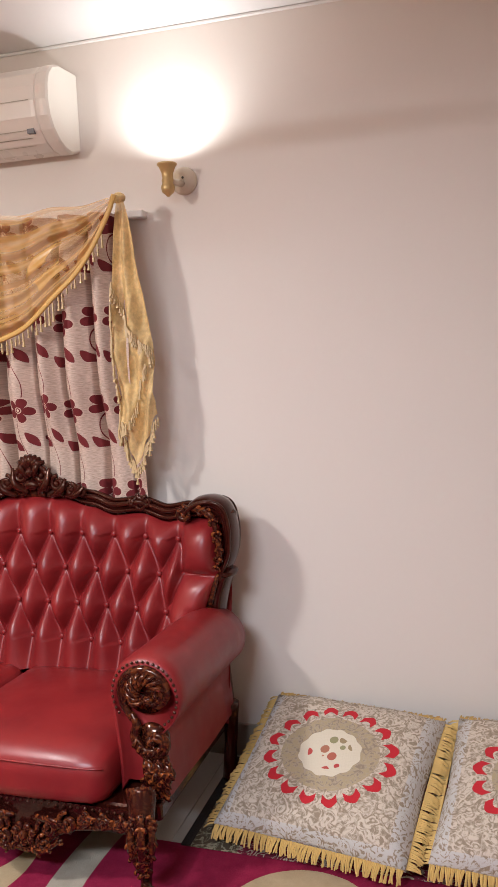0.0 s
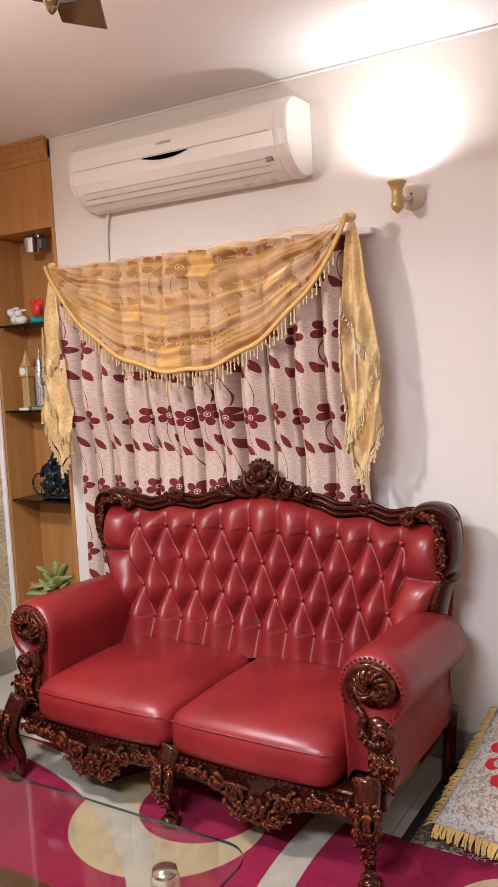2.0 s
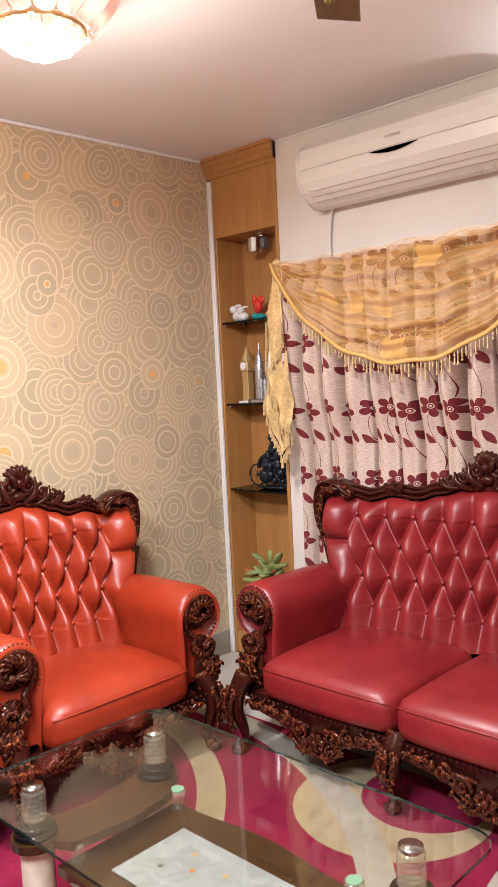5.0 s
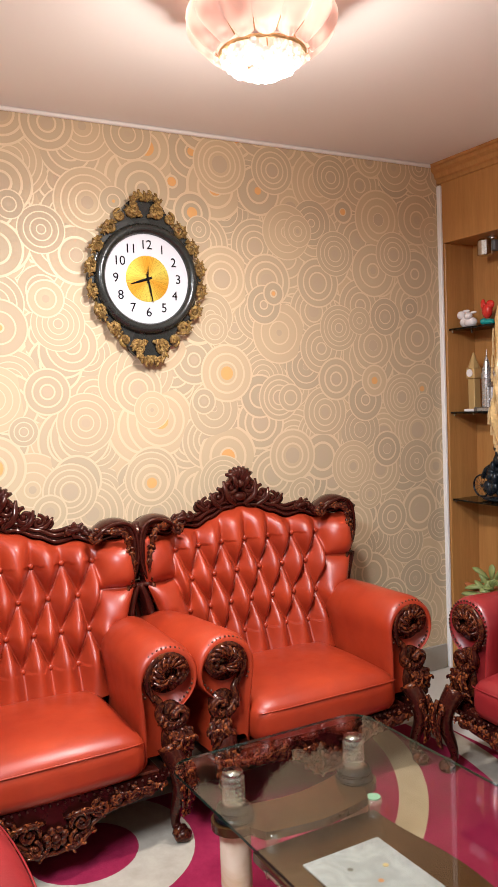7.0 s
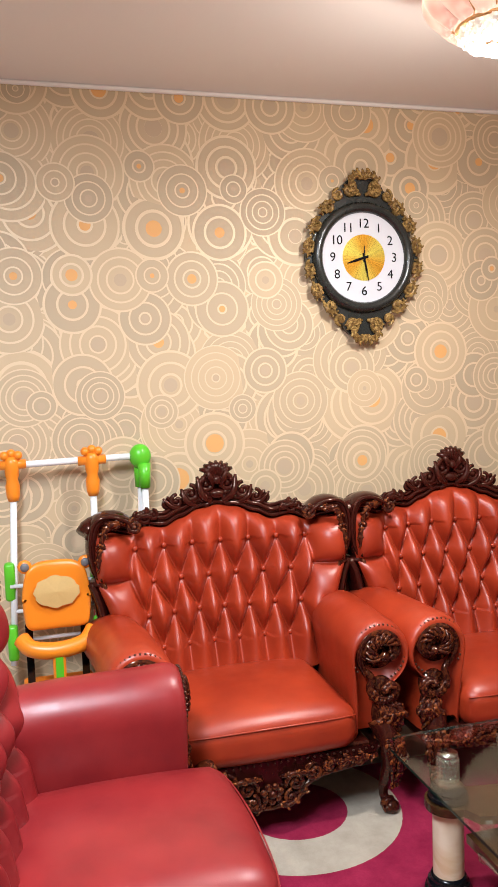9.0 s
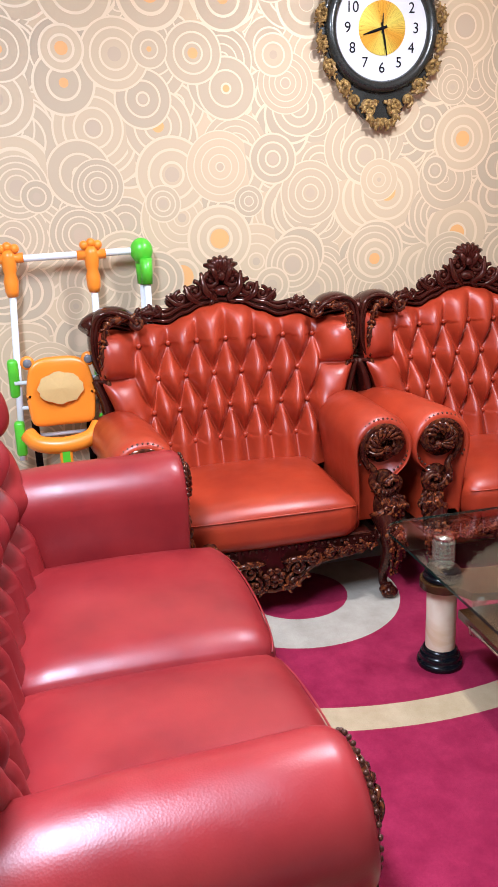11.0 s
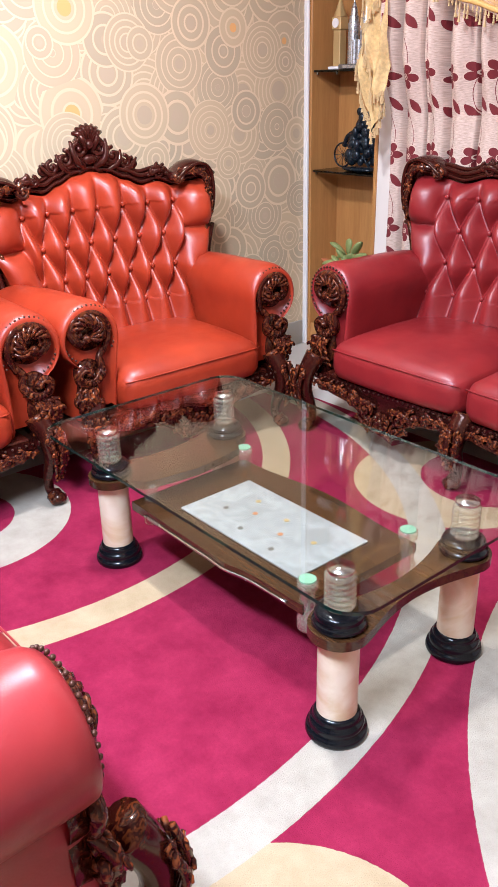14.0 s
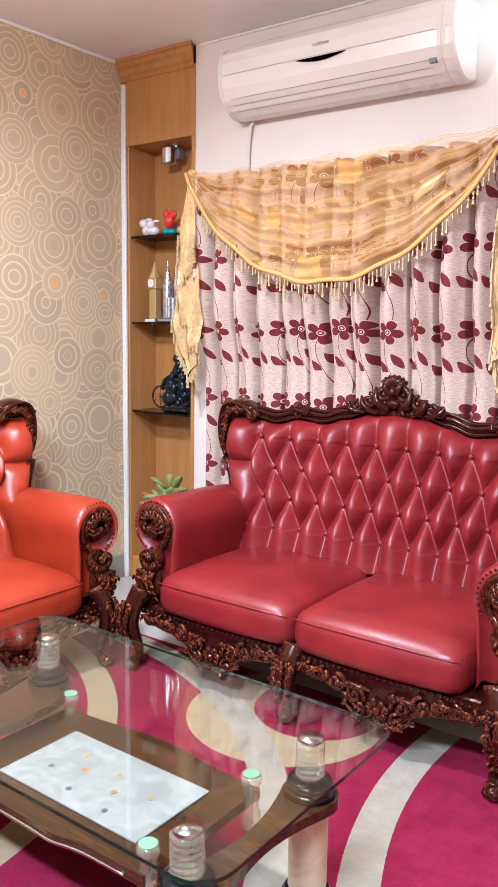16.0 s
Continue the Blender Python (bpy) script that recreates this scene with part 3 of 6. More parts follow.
    ob = part("crest", crest_carving(cw, rail_z(0, lift) - 0.015, 0.155 if cols > 8 else 0.178), M["lacquer"], root, smooth=True, label="pierced carved crest of shells and scrolls")
    ob.location = (0, yback(0, 1.1) - (0.028 if cols > 8 else 0.0), 0)
    for s in (-1, 1):
        # carved knots where the rail dips
        for q, rr in ((0.56, 0.026),):
            bm = bmesh.new()
            x, z = s * q * hp, rail_z(q, lift) + 0.006
            y = yback(x, z) - 0.006
            for g, (gx, gz) in enumerate(((0, 0), (0.03, 0.012), (-0.03, 0.010), (0.0, 0.026))):
                scroll(bm, (x + gx, z + gz), rr * (1 - 0.15 * g), math.radians(90), 1.2, 0.008, y - 0.012, s if g % 2 else -s, 14)
            frond(bm, [(x - s * 0.05, y, z - 0.01), (x, y - 0.022, z + 0.012), (x + s * 0.055, y, z - 0.008)], 0.010, 6, False)
            part("rail_carving", bm, M["lacquer"], root, smooth=True)
        # post
        bm = bmesh.new()
        p = spline([(s * (hp - 0.045), -0.085, 0.28), (s * (hp - 0.062), -0.095, 0.55), (s * (hp - 0.045), -0.100, 0.70), (s * (hp - 0.012), -0.100, 0.80)], 6)
        sweep(bm, p, [0.022 + 0.004 * math.sin(math.pi * i / (len(p) - 1)) for i in range(len(p))], 12, 2.6, Vector((0, 1, 0)))
        # the ear: a broad band that rolls over the shoulder and ends in a hook
        he = hp - (0.047 if cols < 8 else 0.018)
        ear = spline([(s * (he - 0.150), -0.090, 1.000), (s * (he - 0.105), -0.100, 1.036), (s * (he - 0.045), -0.105, 1.052), (s * (he + 0.006), -0.105, 1.030),
                      (s * (he + 0.026), -0.105, 0.955), (s * (he + 0.020), -0.103, 0.870), (s * (he - 0.004), -0.100, 0.810), (s * (he - 0.020), -0.100, 0.770)], 6)
        sweep(bm, ear, [0.012 + 0.012 * min(1, i / 8) for i in range(len(ear))], 12, 2.5, Vector((0, 1, 0)))
        for dy in (-0.060, 0.050):
            sweep(bm, [q + Vector((s * 0.010, dy, 0.006)) for q in ear], 0.008, 6, 1.0, Vector((0, 1, 0)))
        ball(bm, (s * (he + 0.008), -0.105, 0.795), 0.026, (1.3, 2.4, 0.7), 12, 8)
        post = part("post", bm, M["lacquer"], root, smooth=True)
        bm = bmesh.new()
        scroll(bm, (s * (he - 0.140), 1.012), 0.030, math.radians(90), 1.4, 0.009, -0.150, -s, 16)
        frond(bm, [(s * (he - 0.105), -0.150, 1.030), (s * (he - 0.030), -0.178, 1.020), (s * (he - 0.002), -0.178, 0.945)], 0.013)
        frond(bm, [(s * (he - 0.012), -0.172, 0.960), (s * (he + 0.004), -0.180, 0.890), (s * (he - 0.014), -0.172, 0.820)], 0.012)
        frond(bm, [(s * (he - 0.010), -0.165, 0.80), (s * (he - 0.036), -0.172, 0.72), (s * (he - 0.058), -0.160, 0.62)], 0.010, 6, False)
        part("post_carving", bm, M["gilt"], post, smooth=True)
        # arm: a roll with a panel under it
        prof = [(-0.098, 0.26), (-0.100, 0.38), (-0.108, 0.48), (-0.117, 0.56)]
        prof += [(0.118 * math.cos(math.radians(a)), 0.578 + 0.118 * math.sin(math.radians(a))) for a in range(172, -61, -12)]
        prof += [(0.046, 0.455), (0.044, 0.40), (0.052, 0.33), (0.056, 0.26)]
        bm = bmesh.new()
        secs = ((-0.10, 0.90, -0.010), (-0.20, 0.96, 0.0), (-0.35, 1.0, 0.0), (yf + 0.24, 1.0, 0.004), (yf + rec + 0.045, 1.01, 0.006), (yf + rec + 0.020, 0.99, 0.006), (yf + rec + 0.006, 0.95, 0.006), (yf + rec, 0.89, 0.006), (yf + rec + 0.004, 0.83, 0.006), (yf + rec + 0.026, 0.80, 0.006))
        sh = (hp - ax - 0.06) if hp > ax + 0.06 else 0
        rings = []
        for yy, g, up in secs:
            t = (yy - yf) / (-0.10 - yf)
            rings.append([bm.verts.new((s * (ax + sh * t * t * 0.8 + x * g), yy + (0.012 * math.sin(8 * z) if t < 0.1 else 0), 0.45 + (z - 0.45) * g + up)) for x, z in prof])
        for a, b in zip(rings, rings[1:]):
            for i in range(len(prof) - 1):
                bm.faces.new((a[i], a[i + 1], b[i + 1], b[i]))
        bm.faces.new(rings[-1])
        bm.faces.new(rings[0])
        bmesh.ops.recalc_face_normals(bm, faces=bm.faces)
        arm = part("armrest", bm, hide, root, smooth=True)
        ob = part("arm_scroll", arm_carving(s), M["gilt"], arm, smooth=True, label="carved and gilded arm scroll")
        ob.location = (s * ax, yf + rec + 0.016, 0.004)
        bm = bmesh.new()
        for i in range(30):
            a = math.radians(215 - i * 9.6)
            ball(bm, (s * (ax + 0.103 * math.cos(a)), yf + rec, 0.586 + 0.103 * math.sin(a)), 0.0048, u=6, v=4)
        part("nailhead_trim", bm, M["stud"], arm, smooth=True)
        # legs
        leg = part("front_leg", front_leg(0.335), M["gilt"], root, smooth=True)
        leg.location = (s * (ax + 0.012), yf + toe, 0.0)
        leg.rotation_euler = (0, 0, s * 0.35)
        leg = part("rear_leg", rear_leg(), M["lacquer"], root, smooth=True)
        leg.location = (s * (hp - 0.03), -0.10, 0)
        # side rail
        part("side_rail", boxed(s * ax - 0.030 + s * 0.02, s * ax + 0.030 + s * 0.02, yf + 0.06, -0.10, 0.215, 0.275, bevel=0.012, seg=2), M["lacquer"], root)
    # seat
    inner = ax - 0.093
    w = 2 * inner / cushions
    for i in range(cushions):
        x0 = -inner + i * w
        cu = part("seat_cushion", cushion_mesh(x0 + 0.002, x0 + w - 0.002, yf - 0.004, -0.165, 0.262, 0.418, 0.060, 0.040), hide, root, smooth=True)
        pts = []
        for k in range(25):
            u = -0.96 + 1.92 * k / 24
            pts.append((x0 + w / 2 + u * w / 2, yf + 0.003 - 0.020 * (1 - u * u) - 0.002 + 0.016 * abs(u) ** 8, 0.388 + 0.010 * max(0, 1 - u * u)))
        part("piping", sweep(bmesh.new(), pts, 0.0028, 6), hide, cu, smooth=True)
    part("seat_base", boxed(-inner - 0.05, inner + 0.05, yf + 0.035, -0.14, 0.215, 0.272, bevel=0.006), M["lacquer"], root)
    stops = [-(ax - 0.03) + i * 2 * (ax - 0.03) / cushions for i in range(cushions + 1)]
    for a, b in zip(stops, stops[1:]):
        ob = part("apron", apron_carving(a, b, 0.268, 0.105), M["gilt"], root, smooth=True, label="carved apron with gilded scrolls")
        ob.location = (0, yf + 0.014, 0)
    for x in stops[1:-1]:
        leg = part("middle_leg", front_leg(0.275), M["gilt"], root, smooth=True)
        leg.location = (x, yf + 0.022, 0)
    bm = bmesh.new()
    k = int(2 * ax / 0.024)
    for i in range(k + 1):
        ball(bm, (-ax + 2 * ax * i / k, yf + 0.006, 0.262), 0.0045, u=6, v=4)
    part("nailhead_trim", bm, M["stud"], root, smooth=True)
    root.matrix_world = m
    return root


loveseat = seat_piece("loveseat", "crimson buttoned leather loveseat in carved dark wood frame, before the curtains", "sofa", "loveseats facing each other", 0.815, 0.735, 0.805, 2, 9,
                      M["crimson"], 0.0, pose(-0.402, 4.118, 0))
second = copy_thing(loveseat, pose(-0.420, 0.700, 0, 0, 0, 180))
tagged(second, "crimson leather loveseat with carved dark wood frame, across the glass table")
chair = seat_piece("armchair", "russet buttoned leather armchair in carved dark frame, beside the corner shelves", "armchair", "armchairs along the papered wall", 0.545, 0.425, 0.725, 1, 6,
                   M["russet"], 0.0, pose(-1.975, 2.818, 0, 0, 0, 89.5), 0.045, 0.045)
other = copy_thing(chair, pose(-1.990, 1.742, 0, 0, 0, 89.5))
tagged(other, "russet buttoned leather armchair in carved dark frame, beside the baby swing")

# ---------------------------------------------------------------- more materials
M["black"] = surface("black_plastic", (0.004, 0.005, 0.007), 0.14, 0.2, 10, 80, 0.05, Specular_IOR_Level=0.35)
M["chrome"] = surface("brushed_steel", (0.62, 0.60, 0.57), 0.24, 0.05, 10, 200, 0.04, metal=1.0)
M["gold"] = surface("gold_braid", (0.62, 0.38, 0.11), 0.5, 0.2, 40, 300, 0.4)
M["bead"] = surface("pearl_beads", (0.52, 0.37, 0.18), 0.5, 0.3, 60, 200, 0.1)
M["fringe"] = surface("gold_fringe_yarn", (0.60, 0.40, 0.13), 0.75, 0.25, 30, 300, 0.4)
M["orange"] = surface("orange_plastic", (0.85, 0.25, 0.012), 0.35, 0.06)
M["green"] = surface("green_plastic", (0.12, 0.52, 0.02), 0.35, 0.08)
M["greycap"] = surface("grey_plastic", (0.16, 0.16, 0.17), 0.4)
M["tan"] = surface("tan_sticker", (0.62, 0.42, 0.16), 0.5)
M["pole"] = surface("white_enamel_tube", (0.78, 0.79, 0.80), 0.3, 0.04)
M["ac"] = surface("ivory_plastic", (0.78, 0.73, 0.66), 0.32, 0.03, 3, 120, 0.02)
M["seam"] = surface("seam_shadow", (0.52, 0.46, 0.38), 0.6)
M["slot"] = surface("dark_slot", (0.10, 0.085, 0.07), 0.6)
M["figwhite"] = surface("white_porcelain", (0.80, 0.76, 0.76), 0.25, 0.04, Coat_Weight=0.3)
M["figred"] = surface("red_glaze", (0.62, 0.03, 0.02), 0.2, 0.2, Coat_Weight=0.4)
M["figteal"] = surface("teal_glaze", (0.02, 0.30, 0.30), 0.25, 0.2)
M["figgold"] = surface("gilded_resin", (0.55, 0.38, 0.16), 0.35, 0.25, metal=0.4)
M["pewter"] = surface("pewter_model", (0.50, 0.49, 0.50), 0.28, 0.12, 60, 200, 0.15, metal=0.8)
M["bronze"] = surface("blue_black_bronze", (0.010, 0.016, 0.024), 0.28, 0.3, 30, 120, 0.2, metal=0.3)
M["leaf"] = surface("succulent_leaf", (0.26, 0.30, 0.10), 0.45, 0.35, 20, 90, 0.2)
M["leafred"] = surface("reddened_leaf", (0.45, 0.14, 0.05), 0.45, 0.3, 20, 90, 0.2)
M["rust"] = surface("rust_inset", (0.42, 0.16, 0.05), 0.5)
M["mint"] = surface("mint_pad", (0.24, 0.42, 0.27), 0.5, 0.05)
M["cord"] = surface("white_cable", (0.72, 0.68, 0.63), 0.5)
M["pot"] = surface("cream_pot", (0.62, 0.52, 0.40), 0.4)


def marble(name, a, b, rough, scale=7):
    m = Mat(name, a, rough)
    w = m.n("TexNoise", ins={"Vector": m.coord(), "Scale": float(scale), "Detail": 7.0, "Distortion": 1.6}).outputs[0]
    m.put("Base Color", m.mix(m.ramp(w, 0.38, 0.66), a, b))
    return m.bump(w, 0.03, 0.001).m


M["onyx"] = marble("cream_onyx", (0.62, 0.46, 0.28), (0.74, 0.64, 0.48), 0.25)
M["slab"] = marble("pale_stone_inlay", (0.27, 0.265, 0.25), (0.37, 0.36, 0.345), 0.6, 12)


def thin_glass(name, tint):
    """Flat pane: light goes straight through, with a mirror gloss that grows at a slant."""
    m = Mat(name, tint, 0.0)
    out = m.t.nodes["Material Output"]
    f = m.math("MULTIPLY_ADD", m.math("POWER", m.n("LayerWeight", ins={0: 0.5}).outputs["Facing"], 4.0), 0.62, 0.028)
    mixer = m.n("MixShader", ins={0: f, 1: m.n("BsdfTransparent", ins={0: (*tint, 1)}).outputs[0], 2: m.n("BsdfGlossy", ins={0: (1, 1, 1, 1), 1: 0.01}).outputs[0]})
    m.t.links.new(mixer.outputs[0], out.inputs[0])
    return m.m


def clear_resin(name, tint):
    """Clear moulded acrylic: mostly see-through, milky in its ribs, with a bright gloss."""
    m = Mat(name, (0.80, 0.78, 0.66), 0.12)
    f = m.math("MULTIPLY_ADD", m.n("LayerWeight", ins={0: 0.5}).outputs["Facing"], 0.25, 0.07)
    body = m.n("MixShader", ins={0: 0.16, 1: m.n("BsdfTransparent", ins={0: (*tint, 1)}).outputs[0], 2: m.b.outputs[0]})
    mixer = m.n("MixShader", ins={0: f, 1: body.outputs[0], 2: m.n("BsdfGlossy", ins={0: (1, 1, 1, 1), 1: 0.06}).outputs[0]})
    m.t.links.new(mixer.outputs[0], m.t.nodes["Material Output"].inputs[0])
    return m.m


M["glass"] = thin_glass("clear_table_glass", (0.955, 0.97, 0.95))
M["edge"] = Mat("green_glass_edge", (0.006, 0.022, 0.016), 0.08).m
M["acrylic"] = clear_resin("ribbed_acrylic", (0.95, 0.93, 0.82))
M["smoke"] = thin_glass("smoked_shelf_glass", (0.22, 0.25, 0.26))


def glow(name, colour, strength, base=(0.8, 0.8, 0.8)):
    m = Mat(name, base, 0.3)
    m.b.inputs["Emission Color"].default_value = (*colour, 1)
    m.b.inputs["Emission Strength"].default_value = strength
    return m


m = glow("lit_crystal", (1.0, 0.80, 0.48), 3.0)
v = m.n("TexVoronoi", ins={"Vector": m.coord(), "Scale": 70.0})
m.put("Emission Strength", m.ramp(v.outputs["Distance"], 0.1, 0.6, 1.7, 0.25))
M["crystal"] = m.m
m = glow("lit_petal_glass", (1.0, 0.64, 0.46), 0.4, (0.74, 0.50, 0.44))
m.put("Emission Strength", m.ramp(m.noise(6, 2), 0.35, 0.7, 0.2, 1.0))
M["petal"] = m.m

# ---------------------------------------------------------------- rugs
structure("rug_main", boxed(-1.62, 1.70, 0.20, 3.60, 0.0006, 0.005, bevel=0.002), M["rug"], "deep pink pile rug with broad beige rings", "rug")


def runner_material():
    m = Mat("floral_runner", rough=0.95)
    co = m.coord()
    sep = m.n("SeparateXYZ", ins={0: co})
    x, y = sep.outputs[0], sep.outputs[1]
    edge = m.math("MINIMUM", m.math("SUBTRACT", x, 0.345), m.math("SUBTRACT", 4.165, y))
    flo = m.n("TexNoise", ins={"Vector": co, "Scale": 16.0, "Detail": 3.0, "Distortion": 3.0}).outputs[0]
    veins = m.math("LESS_THAN", m.math("ABSOLUTE", m.math("SUBTRACT", flo, 0.52)), 0.035)
    col = m.mix(veins, (0.075, 0.05, 0.028), (0.30, 0.26, 0.17))
    inner = m.math("GREATER_THAN", m.math("SUBTRACT", x, 0.345), 0.19)
    col = m.mix(inner, col, m.mix(veins, (0.13, 0.004, 0.022), (0.36, 0.30, 0.22)))
    col = m.mix(m.math("LESS_THAN", edge, 0.035), col, (0.018, 0.010, 0.009))
    m.put("Base Color", col)
    return m.bump(m.noise(380, 2), 0.5, 0.006).m


structure("rug_runner", boxed(0.345, 1.95, 3.585, 4.165, 0.0055, 0.011, bevel=0.002), runner_material(), "dark floral runner with a black border under the floor cushions", "rug")

# ---------------------------------------------------------------- corner shelf unit
unit = thing("corner_shelf_unit", "built-in honey oak corner shelf unit with glass shelves", "shelf unit")
YB = YN + ND
part("back_board", boxed(NX0, NX1, YB, YB + 0.015, 0.0, ZC - 0.1), M["oak"], unit)
part("side_board", boxed(XW + 0.001, NX0, YN - 0.002, YB + 0.015, 0.0, ZC - 0.1, bevel=0.002), M["oak"], unit)
part("side_board", boxed(NX1 - 0.022, NX1 - 0.001, YN - 0.006, YB, 0.0, ZC - 0.1, bevel=0.002), M["oak"], unit)
part("upper_panel", boxed(XW + 0.032, NX1, YN - 0.012, YN + 0.01, NZ1, ZC - 0.085, bevel=0.002), M["oak"], unit)
part("soffit", boxed(NX0, NX1 - 0.022, YN + 0.01, YB, NZ1, NZ1 + 0.018), M["oak"], unit)
part("plinth", boxed(NX0, NX1 - 0.022, YN + 0.004, YB, 0.0, 0.12, bevel=0.004), M["oak"], unit)
bm = bmesh.new()
prof = [(0.0, ZC - 0.105), (-0.018, ZC - 0.100), (-0.018, ZC - 0.080), (-0.030, ZC - 0.072), (-0.036, ZC - 0.050), (-0.052, ZC - 0.036), (-0.056, ZC - 0.020), (-0.068, ZC - 0.014), (-0.068, ZC - 0.001), (0.0, ZC - 0.001)]
rows = [[bm.verts.new((x + (0 if i == 0 else -y * 0.55), YN - 0.001 + y, z)) for y, z in prof] for i, x in enumerate((XW + 0.003, NX1 - 0.012))]
for i in range(len(prof) - 1):
    bm.faces.new((rows[0][i], rows[1][i], rows[1][i + 1], rows[0][i + 1]))
bm.faces.new(rows[1])
bm.faces.new(rows[0][::-1])
part("crown_moulding", bm, M["oak"], unit, label="stepped oak crown moulding")
SH = (1.862, 1.412, 0.935)
for z in SH:
    g = part("glass_shelf", boxed(NX0 + 0.004, NX1 - 0.026, YN + 0.006, YB - 0.003, z, z + 0.010, bevel=0.002), M["smoke"], unit, "smoked glass shelf")
    for x in (NX0 + 0.010, NX1 - 0.034):
        part("shelf_pin", lathe(bmesh.new(), [(0.006, -0.012), (0.006, 0.0)], 8, (x, YN + 0.03, z)), M["chrome"], g)
    for x in (NX0 + 0.010, NX1 - 0.034):
        part("shelf_pin", lathe(bmesh.new(), [(0.006, -0.012), (0.006, 0.0)], 8, (x, YB - 0.03, z)), M["chrome"], g)

spot = thing("downlight", "small brushed steel spotlight under the oak soffit", "spotlight")
part("canopy", lathe(bmesh.new(), [(0.030, 0), (0.030, 0.012)], 18, (-1.83, YN + 0.115, NZ1 - 0.012)), M["chrome"], spot, smooth=False)
part("can", lathe(bmesh.new(), [(0.036, 0), (0.040, 0.004), (0.040, 0.075), (0.032, 0.085)], 20, (-1.845, YN + 0.075, NZ1 - 0.097)), M["chrome"], spot)
part("arm", boxed(-1.825, -1.795, YN + 0.09, YN + 0.14, NZ1 - 0.075, NZ1 - 0.02, bevel=0.006), M["greycap"], spot)


def figure(name, label, category, pieces):
    """A small ornament from shaped pieces: (part, material, [(place, radius, scale)...])."""
    root = thing(name, label, category)
    for pname, mat, balls in pieces:
        bm = bmesh.new()
        for at, r, sc in balls:
            ball(bm, at, r, sc, 12, 8)
        part(pname, bm, M[mat], root, smooth=True)
    return root


z = SH[0] + 0.010
figure("rabbit_ornament", "white porcelain pair of rabbits on the top glass shelf", "ornament", [
    ("body", "figwhite", [((-1.985, 4.275, z + 0.030), 0.040, (1.15, 0.9, 0.78)), ((-1.940, 4.255, z + 0.026), 0.034, (1.2, 0.9, 0.78))]),
    ("head", "figwhite", [((-2.008, 4.255, z + 0.068), 0.024, (1, 1, 0.95)), ((-1.935, 4.235, z + 0.058), 0.022, (1, 1, 0.95))]),
    ("ear", "figwhite", [((-1.982, 4.265, z + 0.088), 0.018, (1.5, 0.5, 0.45)), ((-1.910, 4.245, z + 0.074), 0.016, (1.5, 0.5, 0.45))])])
figure("fish_ornament", "red glazed leaping fish ornament on a teal base", "ornament", [
    ("base", "figteal", [((-1.830, 4.275, z + 0.016), 0.036, (1.1, 0.8, 0.5)), ((-1.850, 4.26, z + 0.02), 0.02, (1, 1, 0.9))]),
    ("fish", "figred", [((-1.840, 4.275, z + 0.075), 0.040, (0.8, 0.6, 1.0)), ((-1.820, 4.275, z + 0.105), 0.030, (1.0, 0.4, 0.8)), ((-1.868, 4.275, z + 0.110), 0.024, (0.7, 0.4, 1.2))])])
figure("cherub_ornament", "gilded and red figurine on the top glass shelf", "ornament", [
    ("body", "figgold", [((-1.715, 4.275, z + 0.030), 0.032, (1.2, 0.8, 0.95)), ((-1.760, 4.27, z + 0.022), 0.022, (1, 1, 1)), ((-1.690, 4.27, z + 0.066), 0.024, (0.8, 0.7, 1.1))]),
    ("cap", "figred", [((-1.705, 4.27, z + 0.094), 0.022, (1.1, 0.8, 0.7)), ((-1.740, 4.262, z + 0.058), 0.018, (1, 0.8, 0.8))])])

z = SH[1] + 0.010
tower = thing("clock_tower_model", "small gilt and ivory clock tower model on the middle shelf", "ornament")
part("shaft", boxed(-1.968, -1.922, 4.252, 4.298, z, z + 0.175, bevel=0.003), M["figgold"], tower)
part("plinth", boxed(-1.985, -1.905, 4.235, 4.315, z, z + 0.014, bevel=0.003), M["figwhite"], tower)
part("belfry", boxed(-1.975, -1.915, 4.245, 4.305, z + 0.175, z + 0.232, bevel=0.004), M["figgold"], tower)
part("dial", lathe(bmesh.new(), [(0.021, 0), (0.021, 0.004)], 18, (-1.945, 4.245, z + 0.205), Matrix.Rotation(math.radians(90), 3, "X")), M["figwhite"], tower)
part("spire", lathe(bmesh.new(), [(0.034, 0), (0.022, 0.030), (0.018, 0.042), (0.003, 0.085)], 8, (-1.945, 4.275, z + 0.232)), M["figgold"], tower)

twin = thing("twin_tower_model", "pewter twin tower model with a sky bridge", "ornament")
part("base", boxed(-1.905, -1.720, 4.225, 4.325, z, z + 0.022, bevel=0.003), M["slot"], twin)
for x in (-1.852, -1.772):
    bm = bmesh.new()
    lathe(bm, [(0.028, 0), (0.028, 0.150), (0.030, 0.152), (0.029, 0.178), (0.025, 0.180), (0.023, 0.208), (0.018, 0.212), (0.014, 0.240), (0.004, 0.268), (0.002, 0.305)], 16, (x, 4.275, z + 0.022))
    part("tower", bm, M["pewter"], twin)
part("sky_bridge", boxed(-1.828, -1.796, 4.265, 4.285, z + 0.100, z + 0.115), M["pewter"], twin)
for x in (-1.826, -1.798):
    part("annexe", lathe(bmesh.new(), [(0.012, 0), (0.012, 0.105)], 10, (x, 4.255, z + 0.022)), M["pewter"], twin)
part("nameplate", boxed(-1.875, -1.760, 4.222, 4.226, z + 0.004, z + 0.018), M["pewter"], twin)

